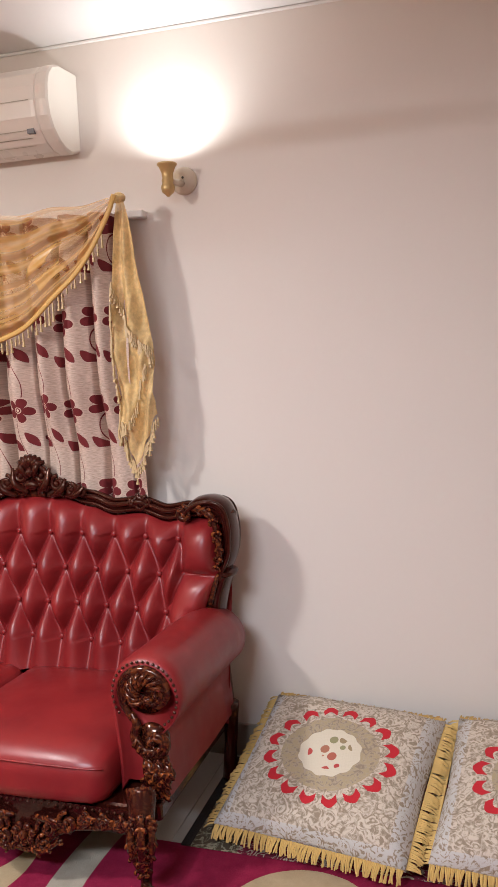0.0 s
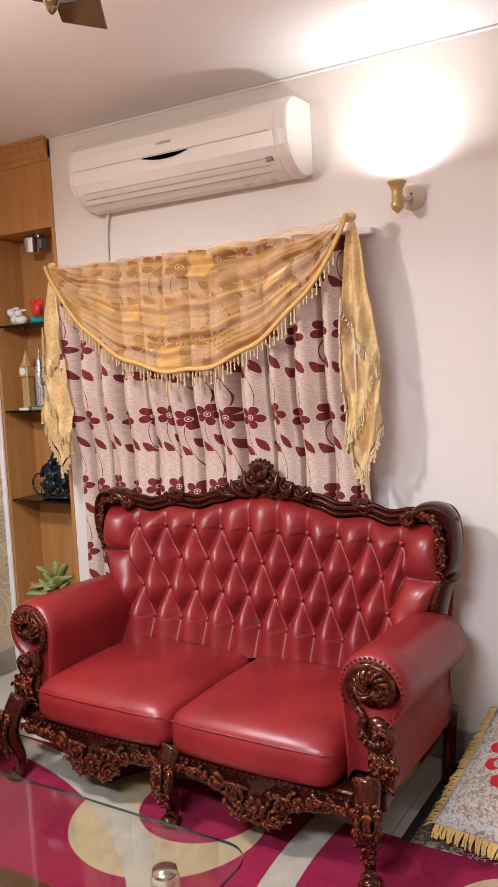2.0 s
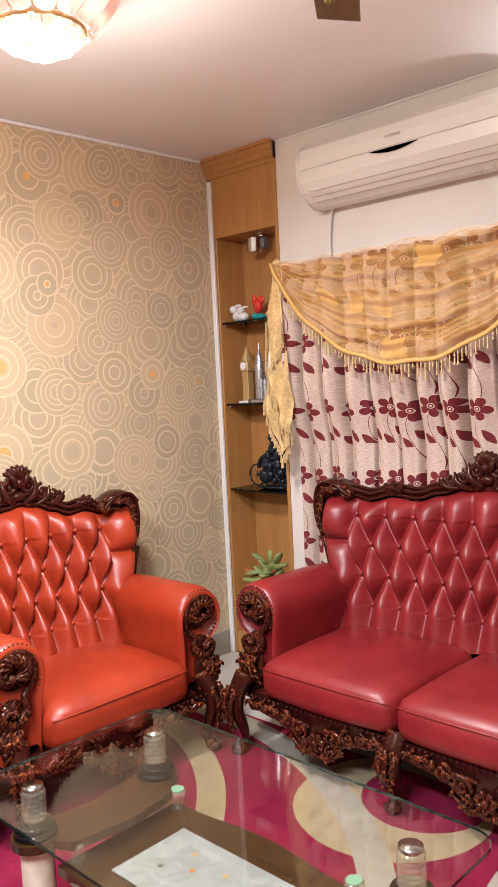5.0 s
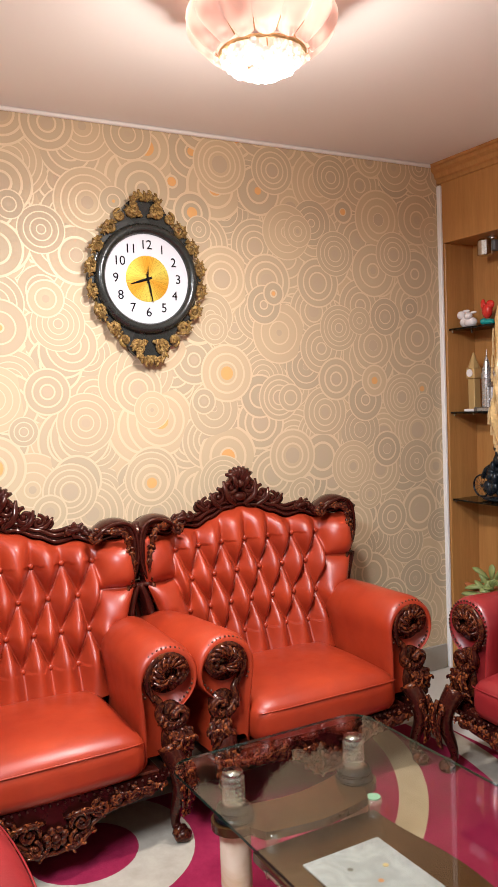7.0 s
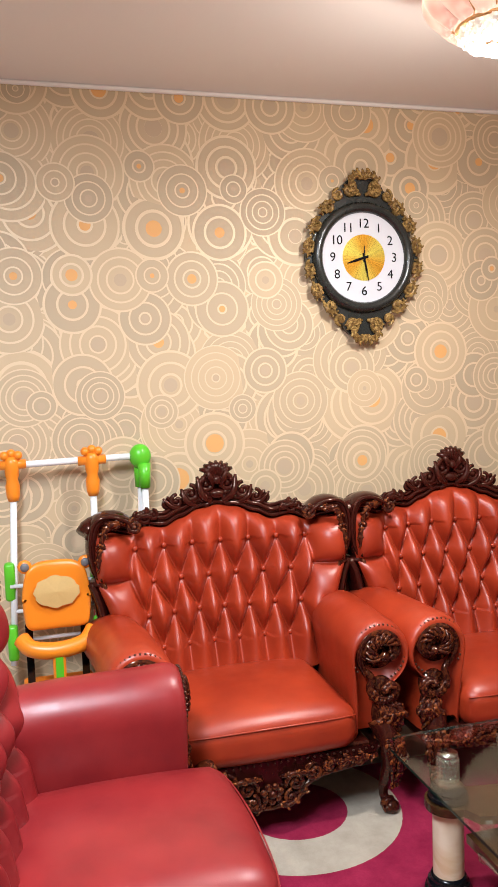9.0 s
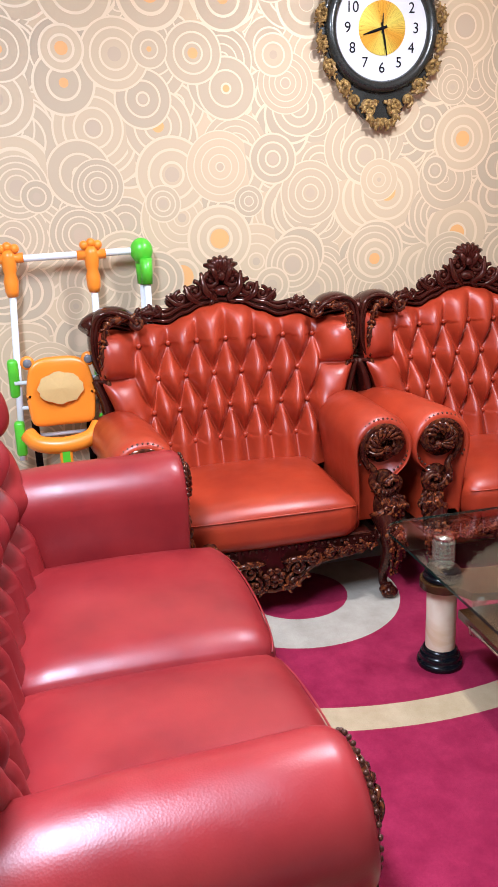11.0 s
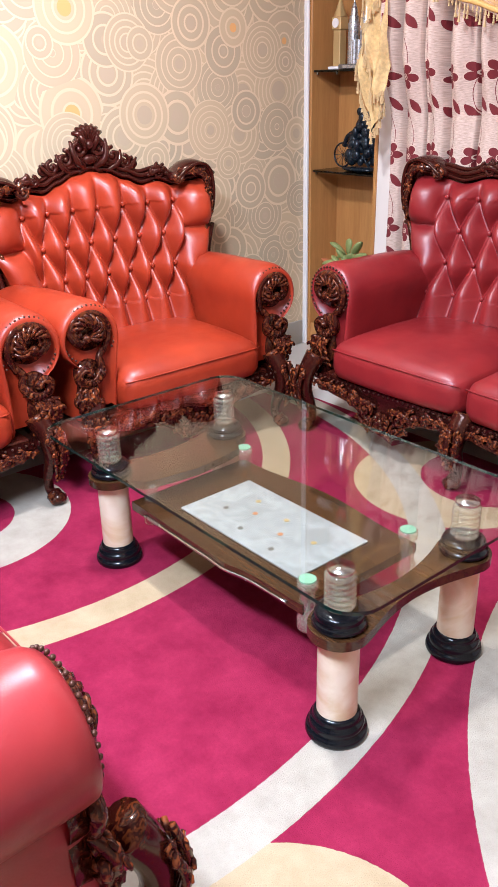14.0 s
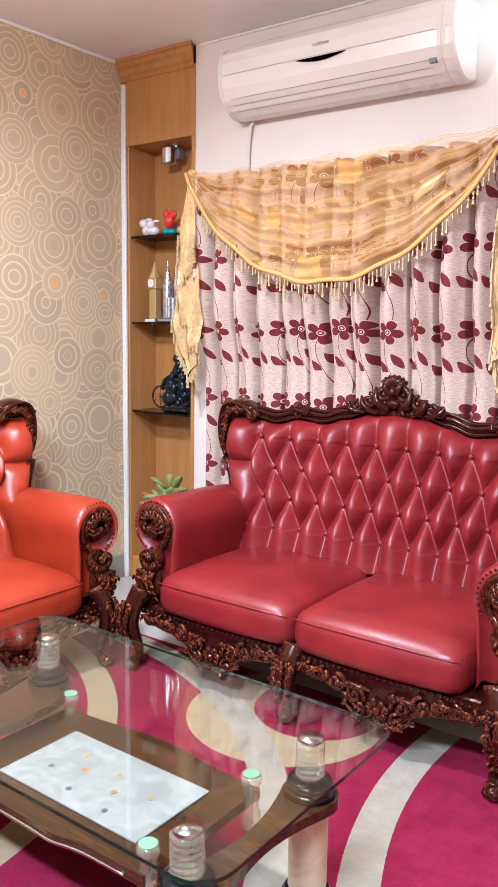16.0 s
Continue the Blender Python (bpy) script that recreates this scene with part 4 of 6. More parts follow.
apple = thing("apple_ornament", "shiny red apple ornament on a white base", "ornament")
part("base", boxed(-1.712, -1.640, 4.215, 4.275, z, z + 0.010, bevel=0.003), M["figwhite"], apple)
part("fruit", lathe(bmesh.new(), [(0.004, 0.004), (0.020, 0.0), (0.032, 0.016), (0.036, 0.034), (0.028, 0.052), (0.012, 0.057), (0.003, 0.050)], 18, (-1.676, 4.245, z + 0.010)), M["figred"], apple, smooth=True)
part("stalk", lathe(bmesh.new(), [(0.003, 0), (0.003, 0.018)], 6, (-1.676, 4.245, z + 0.062)), M["slot"], apple)

z = SH[2] + 0.010
bm = bmesh.new()
for x, r in ((-1.915, 0.058), (-1.700, 0.066)):
    sweep(bm, [(x + r * math.cos(2 * math.pi * i / 24), 4.285, z + 0.018 + r + r * math.sin(2 * math.pi * i / 24)) for i in range(25)], 0.005, 6, 1.0, Vector((0, 1, 0)))
    for i in range(6):
        a = math.pi * i / 6
        sweep(bm, [(x - r * math.cos(a), 4.285, z + 0.018 + r - r * math.sin(a)), (x + r * math.cos(a), 4.285, z + 0.018 + r + r * math.sin(a))], 0.0016, 4, 1.0, Vector((0, 1, 0)))
ball(bm, (-1.805, 4.285, z + 0.012), 0.085, (1.25, 0.5, 0.16), 20, 8)
rnd = random.Random(4)
for k in range(80):
    t = rnd.random()
    x = -1.80 + (rnd.random() - 0.5) * (0.17 - 0.08 * t) + 0.05 * t
    ball(bm, (x, 4.280 + (rnd.random() - 0.5) * 0.05, z + 0.04 + 0.22 * t), 0.011 + 0.014 * rnd.random(), (0.8 + 0.5 * rnd.random(), 0.8, 0.9 + 0.6 * rnd.random()), 8, 6)
sweep(bm, spline([(-1.90, 4.28, z + 0.12), (-1.87, 4.275, z + 0.17), (-1.80, 4.27, z + 0.20)], 5), 0.012, 7, 1.0, Vector((0, 1, 0)))
ball(bm, (-1.785, 4.275, z + 0.285), 0.024)
ball(bm, (-1.720, 4.275, z + 0.245), 0.040, (0.9, 0.8, 1.3))
tagged(part("cart_statue", bm, M["bronze"], smooth=True), "blue-black statue of a laden wheeled cart on the lowest shelf", "statue")

plant = thing("succulent_plant", "leafy succulent in a cream pot in the shelf unit", "plant")
part("pot", lathe(bmesh.new(), [(0.055, 0), (0.075, 0.02), (0.085, 0.20), (0.090, 0.21), (0.078, 0.21), (0.072, 0.18)], 24, (-1.82, 4.30, 0.12)), M["pot"], plant, smooth=True)
stemz = 0.37
rnd = random.Random(9)
for k in range(22):
    a, el = rnd.random() * 6.28, math.radians(5 + 65 * rnd.random())
    L, w = 0.11 + 0.08 * rnd.random(), 0.024 + 0.010 * rnd.random()
    d = Vector((math.cos(a) * math.cos(el) * 0.95, math.sin(a) * math.cos(el) * 0.40 - 0.32 * math.cos(el), math.sin(el)))
    b0 = Vector((-1.825 + 0.02 * math.cos(a), 4.25, stemz + 0.05 + 0.11 * rnd.random()))
    pts = [b0 + d * L * s + Vector((0, 0, -0.03 * s * s)) for s in (0, 0.25, 0.5, 0.75, 0.92, 1.0)]
    part("leaf", sweep(bmesh.new(), pts, [w * 0.35, w * 0.7, w, w * 0.95, w * 0.55, w * 0.1], 8, 0.45), M["leafred" if k % 7 == 3 else "leaf"], plant, smooth=True)
part("stem", sweep(bmesh.new(), [(-1.82, 4.30, 0.30), (-1.822, 4.28, 0.38), (-1.825, 4.255, 0.46)], 0.012, 7), M["leaf"], plant, smooth=True)

# ---------------------------------------------------------------- air conditioner
ac = thing("air_conditioner", "ivory wall-mounted split air conditioner above the curtains", "air conditioner")
A0, A1 = -1.290, -0.178
PR = [(0.0, 2.340), (-0.06, 2.322), (-0.105, 2.328), (-0.150, 2.352), (-0.190, 2.392), (-0.215, 2.440), (-0.224, 2.500), (-0.220, 2.560), (-0.205, 2.608), (-0.175, 2.640), (-0.130, 2.658), (0.0, 2.662)]


PR = [(y, 2.492 + (z - 2.500) * 0.90) for y, z in PR]


def ac_body(x0, x1, grow):
    bm = bmesh.new()
    c = Vector((0, -0.10, 2.5))
    secs = []
    for x, g in ((x0, 0.94), (x0 + 0.008, 0.985), (x0 + 0.022, 1.0), (x1 - 0.022, 1.0), (x1 - 0.008, 0.985), (x1, 0.94)):
        secs.append([bm.verts.new((x, YN - 0.001 + (min(0, c.y + (y - c.y) * g * grow) if y < 0 else 0), c.z + (z - c.z) * g * grow)) for y, z in PR])
    for a, b in zip(secs, secs[1:]):
        for i in range(len(PR) - 1):
            bm.faces.new((a[i], b[i], b[i + 1], a[i + 1]))
    bm.faces.new(secs[0])
    bm.faces.new(secs[-1][::-1])
    bmesh.ops.recalc_face_normals(bm, faces=bm.faces)
    return bm


part("housing", ac_body(A0 + 0.012, A1 - 0.050, 0.99), M["ac"], ac, smooth=False)
part("end_cap", ac_body(A1 - 0.056, A1, 1.0), M["ac"], ac)
part("end_cap", ac_body(A0, A0 + 0.030, 1.0), M["ac"], ac)


def ac_strip(x0, x1, t0, t1, off, mat, name, label=""):
    """A strip on the front, between two places of its outline."""
    n = len(PR) - 1
    bm = bmesh.new()

    def on(t):
        i = min(n - 1, int(t * n))
        f = t * n - i
        p = Vector((0, *PR[i])).lerp(Vector((0, *PR[i + 1])), f)
        q = (p - Vector((0, -0.08, 2.49))).normalized()
        return p * 1.0 + q * off

    grid_mesh(bm, lambda u, v: Vector((x0 + (x1 - x0) * u, YN - 0.001 + on(t0 + (t1 - t0) * v).y, on(t0 + (t1 - t0) * v).z)), 2, 4)
    g = bmesh.ops.solidify(bm, geom=bm.faces[:], thickness=0.003)
    bmesh.ops.recalc_face_normals(bm, faces=bm.faces)
    return part(name, bm, mat, ac, label)


# tan strips laid on the front stand in for shade in slot and seams
ac_strip(A0 + 0.10, A1 - 0.12, 0.835, 0.862, 0.001, M["seam"], "intake_slot_shade")
ac_strip(A0 + 0.04, A1 - 0.075, 0.548, 0.552, 0.001, M["seam"], "panel_seam_shade")
for t in (0.262, 0.318, 0.372):
    ac_strip(A0 + 0.06, A1 - 0.10, t, t + 0.005, 0.001, M["seam"], "louvre_seam_shade")
bm = bmesh.new()
n = 16
top = [bm.verts.new((-0.868 + 0.24 * i / n, YN - 0.2275, 2.488 + 0.002)) for i in range(n + 1)]
low = [bm.verts.new((-0.868 + 0.24 * i / n, YN - 0.2275, 2.488 - 0.017 * math.sin(math.pi * i / n))) for i in range(n + 1)]
for i in range(n):
    bm.faces.new((top[i], low[i], low[i + 1], top[i + 1]))
bmesh.ops.solidify(bm, geom=bm.faces[:], thickness=0.004)
part("grip", bm, M["black"], ac, "dark curved grip")
part("badge", boxed(-0.790, -0.712, YN - 0.226, YN - 0.219, 2.534, 2.543), M["chrome"], ac)
part("sensor", boxed(A1 - 0.105, A1 - 0.078, YN - 0.198, YN - 0.176, 2.388, 2.404), M["greycap"], ac)
part("drain_hose", sweep(bmesh.new(), spline([(-1.225, YN - 0.03, 2.36), (-1.248, YN - 0.022, 2.30), (-1.262, YN - 0.016, 2.20), (-1.264, YN - 0.014, 2.02)], 6), 0.008, 8), M["cord"], ac, "white drain hose", True)

# ---------------------------------------------------------------- wall sconce
sc = thing("wall_sconce", "cream and gilt turned wall sconce, lit upwards", "wall lamp")
part("backplate", lathe(bmesh.new(), [(0.050, 0), (0.050, 0.008), (0.042, 0.016), (0.020, 0.020)], 28, (0.238, YN - 0.001, 2.205), Matrix.Rotation(math.radians(90), 3, "X")), M["pot"], sc, smooth=True)
part("screw", ball(bmesh.new(), (0.238, YN - 0.020, 2.215), 0.005), M["slot"], sc, smooth=True)
part("arm", sweep(bmesh.new(), [(0.236, YN - 0.015, 2.195), (0.226, YN - 0.05, 2.192), (0.210, YN - 0.085, 2.195)], 0.012, 8), M["pot"], sc, smooth=True)
part("cup", lathe(bmesh.new(), [(0.004, -0.012), (0.010, -0.006), (0.022, 0.004), (0.026, 0.022), (0.020, 0.034), (0.022, 0.046), (0.019, 0.052), (0.021, 0.070), (0.030, 0.092), (0.036, 0.098), (0.036, 0.104), (0.026, 0.104), (0.018, 0.080)], 24,
                        (0.208, YN - 0.092, 2.150)), M["figgold"], sc, "turned gilt cup", True)

# ---------------------------------------------------------------- curtains


def curtain_material(U):
    m = Mat("flowered_curtain", rough=0.8)
    uv = m.n("SeparateXYZ", ins={0: m.coord("UV")})
    u, v = uv.outputs[0], uv.outputs[1]
    weave = m.n("TexNoise", ins={"Vector": m.n("Mapping", ins={0: m.coord("UV"), 3: (60, 420, 1)}).outputs[0], "Scale": 1.0, "Detail": 3.0}).outputs[0]
    col = m.mix(m.ramp(weave, 0.35, 0.65), (0.46, 0.33, 0.26), (0.70, 0.55, 0.46))
    red, cream = (0.155, 0.012, 0.016), (0.66, 0.50, 0.40)

    def cell(val, pitch, off):
        return m.math("MULTIPLY", m.math("SUBTRACT", m.math("FRACT", m.math("ADD", m.math("DIVIDE", m.math("SUBTRACT", val, off), pitch), 0.5)), 0.5), pitch)

    def paint(col, mask, tone):
        return m.mix(mask, col, (*tone, 1))

    for ou, ov in ((0.0, 1.06),):
        # every other bloom sits a little lower
        hop = m.math("MULTIPLY", m.math("SINE", m.math("MULTIPLY", m.math("FLOOR", m.math("ADD", m.math("DIVIDE", u, U), 0.5)), 2.4)), 0.012)
        du, dv = cell(u, U, ou), cell(m.math("ADD", v, hop), 0.33, ov)
        st = m.math("ABSOLUTE", m.math("SUBTRACT", du, m.math("MULTIPLY", m.math("SINE", m.math("MULTIPLY", dv, 19.0)), 0.024)))
        col = paint(col, m.math("LESS_THAN", st, 0.0013), red)
        for lx, lz, tilt in ((0.026, -0.118, 0.95), (-0.028, -0.150, 0.95)):
            c, s = math.cos(tilt), math.sin(tilt)
            x, z = m.math("SUBTRACT", du, lx), m.math("SUBTRACT", dv, lz)
            a = m.math("ADD", m.math("MULTIPLY", x, c), m.math("MULTIPLY", z, s * -1))
            b = m.math("ADD", m.math("MULTIPLY", x, s), m.math("MULTIPLY", z, c))
            e = m.math("ADD", m.math("POWER", m.math("DIVIDE", m.math("ABSOLUTE", a), 0.036), 1.5), m.math("POWER", m.math("DIVIDE", m.math("ABSOLUTE", b), 0.016), 1.5))
            col = paint(col, m.math("LESS_THAN", e, 1.0), red)
        r = m.math("SQRT", m.math("ADD", m.math("MULTIPLY", du, du), m.math("MULTIPLY", dv, dv)))
        th = m.math("ARCTAN2", dv, du)
        pet = m.math("MULTIPLY_ADD", m.math("POWER", m.math("ABSOLUTE", m.math("COSINE", m.math("MULTIPLY_ADD", th, 2.5, 0.4))), 0.55), 0.033, 0.017)
        col = paint(col, m.math("LESS_THAN", r, m.math("ADD", pet, 0.004)), cream)
        col = paint(col, m.math("LESS_THAN", r, pet), red)
        col = paint(col, m.math("LESS_THAN", r, 0.0125), cream)
        col = paint(col, m.math("LESS_THAN", m.math("ABSOLUTE", m.math("SUBTRACT", r, 0.007)), 0.0022), red)
    m.put("Base Color", col)
    return m.bump(weave, 0.35, 0.003).m


PITCH, AMP, CX0, CX1 = 0.1265, 0.050, -1.455, 0.063


def fold(x):
    k = (x - CX0) / PITCH
    i = math.floor(k)                      # a rounded front, then a deep narrow pleat
    d = abs(k - i - 0.5 - 0.10 * math.sin(5.1 * i))
    w = 0.066 + 0.036 * math.sin(3.7 * i + 1)
    return 0.022 * math.cos(2 * math.pi * k) - 0.128 * math.exp(-(d / w) ** 2) * (0.75 + 0.25 * math.sin(2.9 * i)) + 0.018


cur = thing("curtain", "long cream curtain with dark red flowers in deep folds", "curtain")
bm = bmesh.new()
nx, nz = 640, 26
arc, last, us = 0.0, None, []
for i in range(nx + 1):
    x = CX0 + (CX1 - CX0) * i / nx
    p = Vector((x, fold(x), 0))
    arc = x - CX0
    us.append(arc)
UP = us[-1] * PITCH / (CX1 - CX0)
vs = []
for i in range(nx + 1):
    x = CX0 + (CX1 - CX0) * i / nx
    col = []
    for j in range(nz + 1):
        z = 0.03 + 2.07 * j / nz
        k = min(1, max(0, (z - 1.24) / 0.24))             # pressed flat behind the loveseat, deep folds above
        g = (0.75 + 0.25 * min(1, (2.1 - z) / 0.5)) * (1 + 1.1 * k * k * (3 - 2 * k))
        col.append(bm.verts.new((x + 0.008 * math.sin(z * 3 + i * 0.05), min(YN - 0.006, YN - 0.064 - 0.056 * k - fold(x) * g * 0.6 - 0.008 * math.sin(5 * z + x * 9)), z)))
    vs.append(col)
lay = bm.loops.layers.uv.new("print")
for i in range(nx):
    for j in range(nz):
        f = bm.faces.new((vs[i][j], vs[i + 1][j], vs[i + 1][j + 1], vs[i][j + 1]))
        for lo, (a, b) in zip(f.loops, ((i, j), (i + 1, j), (i + 1, j + 1), (i, j + 1))):
            lo[lay].uv = (us[a], 0.03 + 2.07 * b / nz)
part("cloth", bm, curtain_material(0.112), cur, smooth=True)
part("track", boxed(CX0 - 0.03, CX1 + 0.02, YN - 0.05, YN - 0.002, 2.085, 2.112, bevel=0.004), M["white"], cur)


def organza(name, alpha, colour, patches=True):
    m = Mat(name, colour, 0.42)
    a = alpha
    if patches:
        uv = m.coord("UV")
        warp = m.n("TexNoise", ins={"Vector": m.n("Mapping", ins={0: uv, 3: (5.0, 3.0, 1)}).outputs[0], "Scale": 1.0, "Detail": 2.0})
        bent = m.n("VectorMath", operation="MULTIPLY_ADD", ins={0: warp.outputs["Color"], 1: (0.14, 0.22, 0.0), 2: uv}).outputs[0]
        v = m.n("TexVoronoi", distance="CHEBYCHEV", ins={"Vector": m.n("Mapping", ins={0: bent, 3: (8.5, 3.6, 1)}).outputs[0], "Scale": 1.0, "Randomness": 0.55})
        pick = m.n("SeparateColor", ins={0: v.outputs["Color"]}).outputs[0]
        p = m.math("MULTIPLY", m.ramp(v.outputs["Distance"], 0.38, 0.27), m.ramp(pick, 0.25, 0.60, 0.10, 0.85))
        n = m.noise(55, 3)
        m.put("Base Color", m.mix(p, (*colour, 1), m.mix(n, (0.60, 0.30, 0.050), (0.84, 0.54, 0.19))))
        drape = m.noise(1.0, 3, m.n("Mapping", ins={0: uv, 3: (1.6, 12.0, 1)}).outputs[0])
        m.put("Alpha", m.math("MAXIMUM", m.ramp(drape, 0.36, 0.66, alpha - 0.06, alpha + 0.22), m.math("MULTIPLY", p, 0.9)))
        m.put("Roughness", m.ramp(p, 0, 1, 0.45, 0.28))
    else:
        lace = m.noise(70, 4)
        m.put("Alpha", m.ramp(lace, 0.3, 0.7, alpha - 0.2, alpha + 0.1))
        m.put("Base Color", m.mix(m.ramp(m.noise(16, 4), 0.35, 0.65), tuple(c * 0.88 for c in colour), tuple(min(1, c * 1.15) for c in colour)))
        m.put("Roughness", m.ramp(lace, 0, 1, 0.55, 0.75))
        m.bump(lace, 0.6, 0.006)
    return m.m


val = thing("valance", "sheer gold swag valance with braid and bead fringe over the curtains", "valance")
VX0, VX1 = -1.475, 0.055


def swag_low(u):
    return 0.505 * (max(0.0, 1 - (2 * u - 1.0) ** 2)) ** 0.78


def swag(u, v):
    x = VX0 + (VX1 - VX0) * u
    top = 2.105 + 0.03 * u - 0.022 * math.sin(math.pi * u) + 0.006 * math.sin(40 * u)
    d = swag_low(u)
    z = top - v * d
    y = YN - 0.186 - 0.022 * math.sin(math.pi * u) - (0.013 * math.sin(v * 30 + 1.7 * math.sin(u * 5)) + 0.008 * math.sin(v * 53 + 4 * u)) * math.sin(math.pi * u) ** 0.5 - 0.03 * v
    return Vector((x, y, z))


bm = bmesh.new()
g = grid_mesh(bm, swag, 90, 80)
lay = bm.loops.layers.uv.new("weave")
index = {v: (i / 90, j / 80) for i, row in enumerate(g) for j, v in enumerate(row)}
for f in bm.faces:
    for lo in f.loops:
        lo[lay].uv = index[lo.vert]
part("swag", bm, organza("gold_organza", 0.36, (0.76, 0.44, 0.13)), val, "sheer gold organza swag with satin squares", True)
edge = [swag(i / 80, 1.0) + Vector((0, -0.004, 0)) for i in range(81)]
part("braid", sweep(bmesh.new(), edge, 0.0100, 6, 0.5, Vector((0, 1, 0))), M["gold"], val, "gold braid edging", True)


def beads(bm, p, n, rnd):
    z = p.z - 0.012
    for k in range(n):
        r = 0.0032 + 0.0022 * (k % 2)
        z -= r
        bmesh.ops.create_cone(bm, cap_ends=True, segments=5, radius1=r, radius2=r * 0.6, depth=2 * r, matrix=Matrix.Translation((p.x, p.y, z)))
        z -= r
    if rnd.random() < 0.6:
        bmesh.ops.create_cone(bm, cap_ends=True, segments=5, radius1=0.007, radius2=0.003, depth=0.018, matrix=Matrix.Translation((p.x, p.y, z - 0.009)))


rnd = random.Random(3)
bm = bmesh.new()
for i in range(3, 78):
    p = swag((i + 0.3 * rnd.random()) / 80, 1.0)
    beads(bm, p, rnd.choice((3, 4, 5, 6)), rnd)
part("bead_fringe", bm, M["bead"], val, "pale bead fringe", kind="stuff")
tailmat = organza("gold_satin_tail", 0.86, (0.74, 0.52, 0.22), False)
for s, x0, ztop, zlow in ((-1, VX0, 2.112, 1.165), (1, VX1, 2.138, 1.175)):
    bm = bmesh.new()

    def tail(u, v, s=s, x0=x0, ztop=ztop, zlow=zlow):
        wide = 0.016 + 0.130 * min(1, v * 1.8) ** 0.7
        x = x0 + s * (u - 0.45) * wide + (0.02 * s * v if s > 0 else -0.012 * v)
        step = 0.16 * abs(2 * u - 0.8)
        z = ztop - v * (ztop - zlow - step * v) + 0.008 * math.sin(7 * math.pi * u) * v
        return Vector((x, YN - 0.180 - 0.016 * math.sin(u * 11 + 2.2 * math.sin(v * 5)) * min(1, v * 4) - 0.014 * math.sin(v * 21 + u * 9) * v - 0.004 * math.sin(v * 60 + u * 25) * v, z))

    grid_mesh(bm, tail, 40, 70)
    t = part("tail", bm, tailmat, val, "gathered gold satin tail", True)
    bm = bmesh.new()
    for k in range(170):
        v = 0.30 + 0.7 * rnd.random()
        u = abs((v * 3.2) % 2 - 1) if k > 60 else (0.0 if s > 0 else 1.0)
        beads(bm, tail(u, v) + Vector((0, -0.012, 0)), rnd.choice((2, 3, 4)), rnd)
    for k in range(26):
        beads(bm, tail(k / 25, 1.0), rnd.choice((4, 5)), rnd)
    part("bead_fringe", bm, M["bead"], t, "pale bead fringe", kind="stuff")
part("rosette", ball(bmesh.new(), (VX0 + 0.004, YN - 0.175, 2.108), 0.022, (1.2, 0.8, 0.9)), tailmat, val, smooth=True)
part("rosette", ball(bmesh.new(), (VX1 - 0.004, YN - 0.175, 2.135), 0.022, (1.2, 0.8, 0.9)), tailmat, val, smooth=True)

# ---------------------------------------------------------------- wall clock
clock = thing("wall_clock", "ornate black and gold wall clock on the papered wall", "clock")
M["clockblack"] = surface("black_green_lacquer", (0.016, 0.018, 0.016), 0.25, 0.3, 14, 80, 0.08, Coat_Weight=0.3)
M["clockgold"] = carved("antique_gold_leaf", (0.10, 0.058, 0.018), (0.46, 0.30, 0.095), 0.49, 0.54)
M["dial"] = surface("white_dial", (0.62, 0.62, 0.66), 0.4, 0.02)
FX = Matrix.Rotation(math.radians(90), 3, "X")
bm = bmesh.new()
n = 72
ring = []
for i in range(n):
    a = 2 * math.pi * i / n
    rx = 0.255 + 0.012 * math.cos(10 * a)
    rz = 0.275 + 0.014 * math.cos(10 * a) + 0.075 * max(0, abs(math.sin(a)) - 0.86) / 0.14
    ring.append((rx * math.cos(a), rz * math.sin(a)))
f = [bm.verts.new((x, -0.030, z)) for x, z in ring]
b = [bm.verts.new((x, -0.002, z)) for x, z in ring]
bm.faces.new(f)
bm.faces.new(b[::-1])
for i in range(n):
    bm.faces.new((f[(i + 1) % n], f[i], b[i], b[(i + 1) % n]))
part("back_plate", bm, M["clockblack"], clock)
bm = bmesh.new()
for i in range(18):
    a = 2 * math.pi * (i + 0.5) / 18
    if abs(math.sin(a)) > 0.93:
        continue
    q = 1 if math.cos(a) > 0 else -1
    c = (0.252 * math.cos(a), 0.276 * math.sin(a))
    scroll(bm, c, 0.028, a + 0.5, 1.25, 0.0075, -0.034, 1 if i % 2 else -1, 14)
    t = Vector((-math.sin(a), 0, math.cos(a)))
    o = Vector((math.cos(a), 0, math.sin(a)))
    frond(bm, [Vector((c[0], -0.034, c[1])) - t * 0.04, Vector((c[0], -0.046, c[1])) + o * 0.022, Vector((c[0], -0.034, c[1])) + t * 0.045], 0.0085)
    frond(bm, [Vector((c[0], -0.034, c[1])) - o * 0.02 - t * 0.02, Vector((c[0], -0.042, c[1])) - o * 0.004 + t * 0.02, Vector((c[0], -0.036, c[1])) + o * 0.03 + t * 0.03], 0.007)
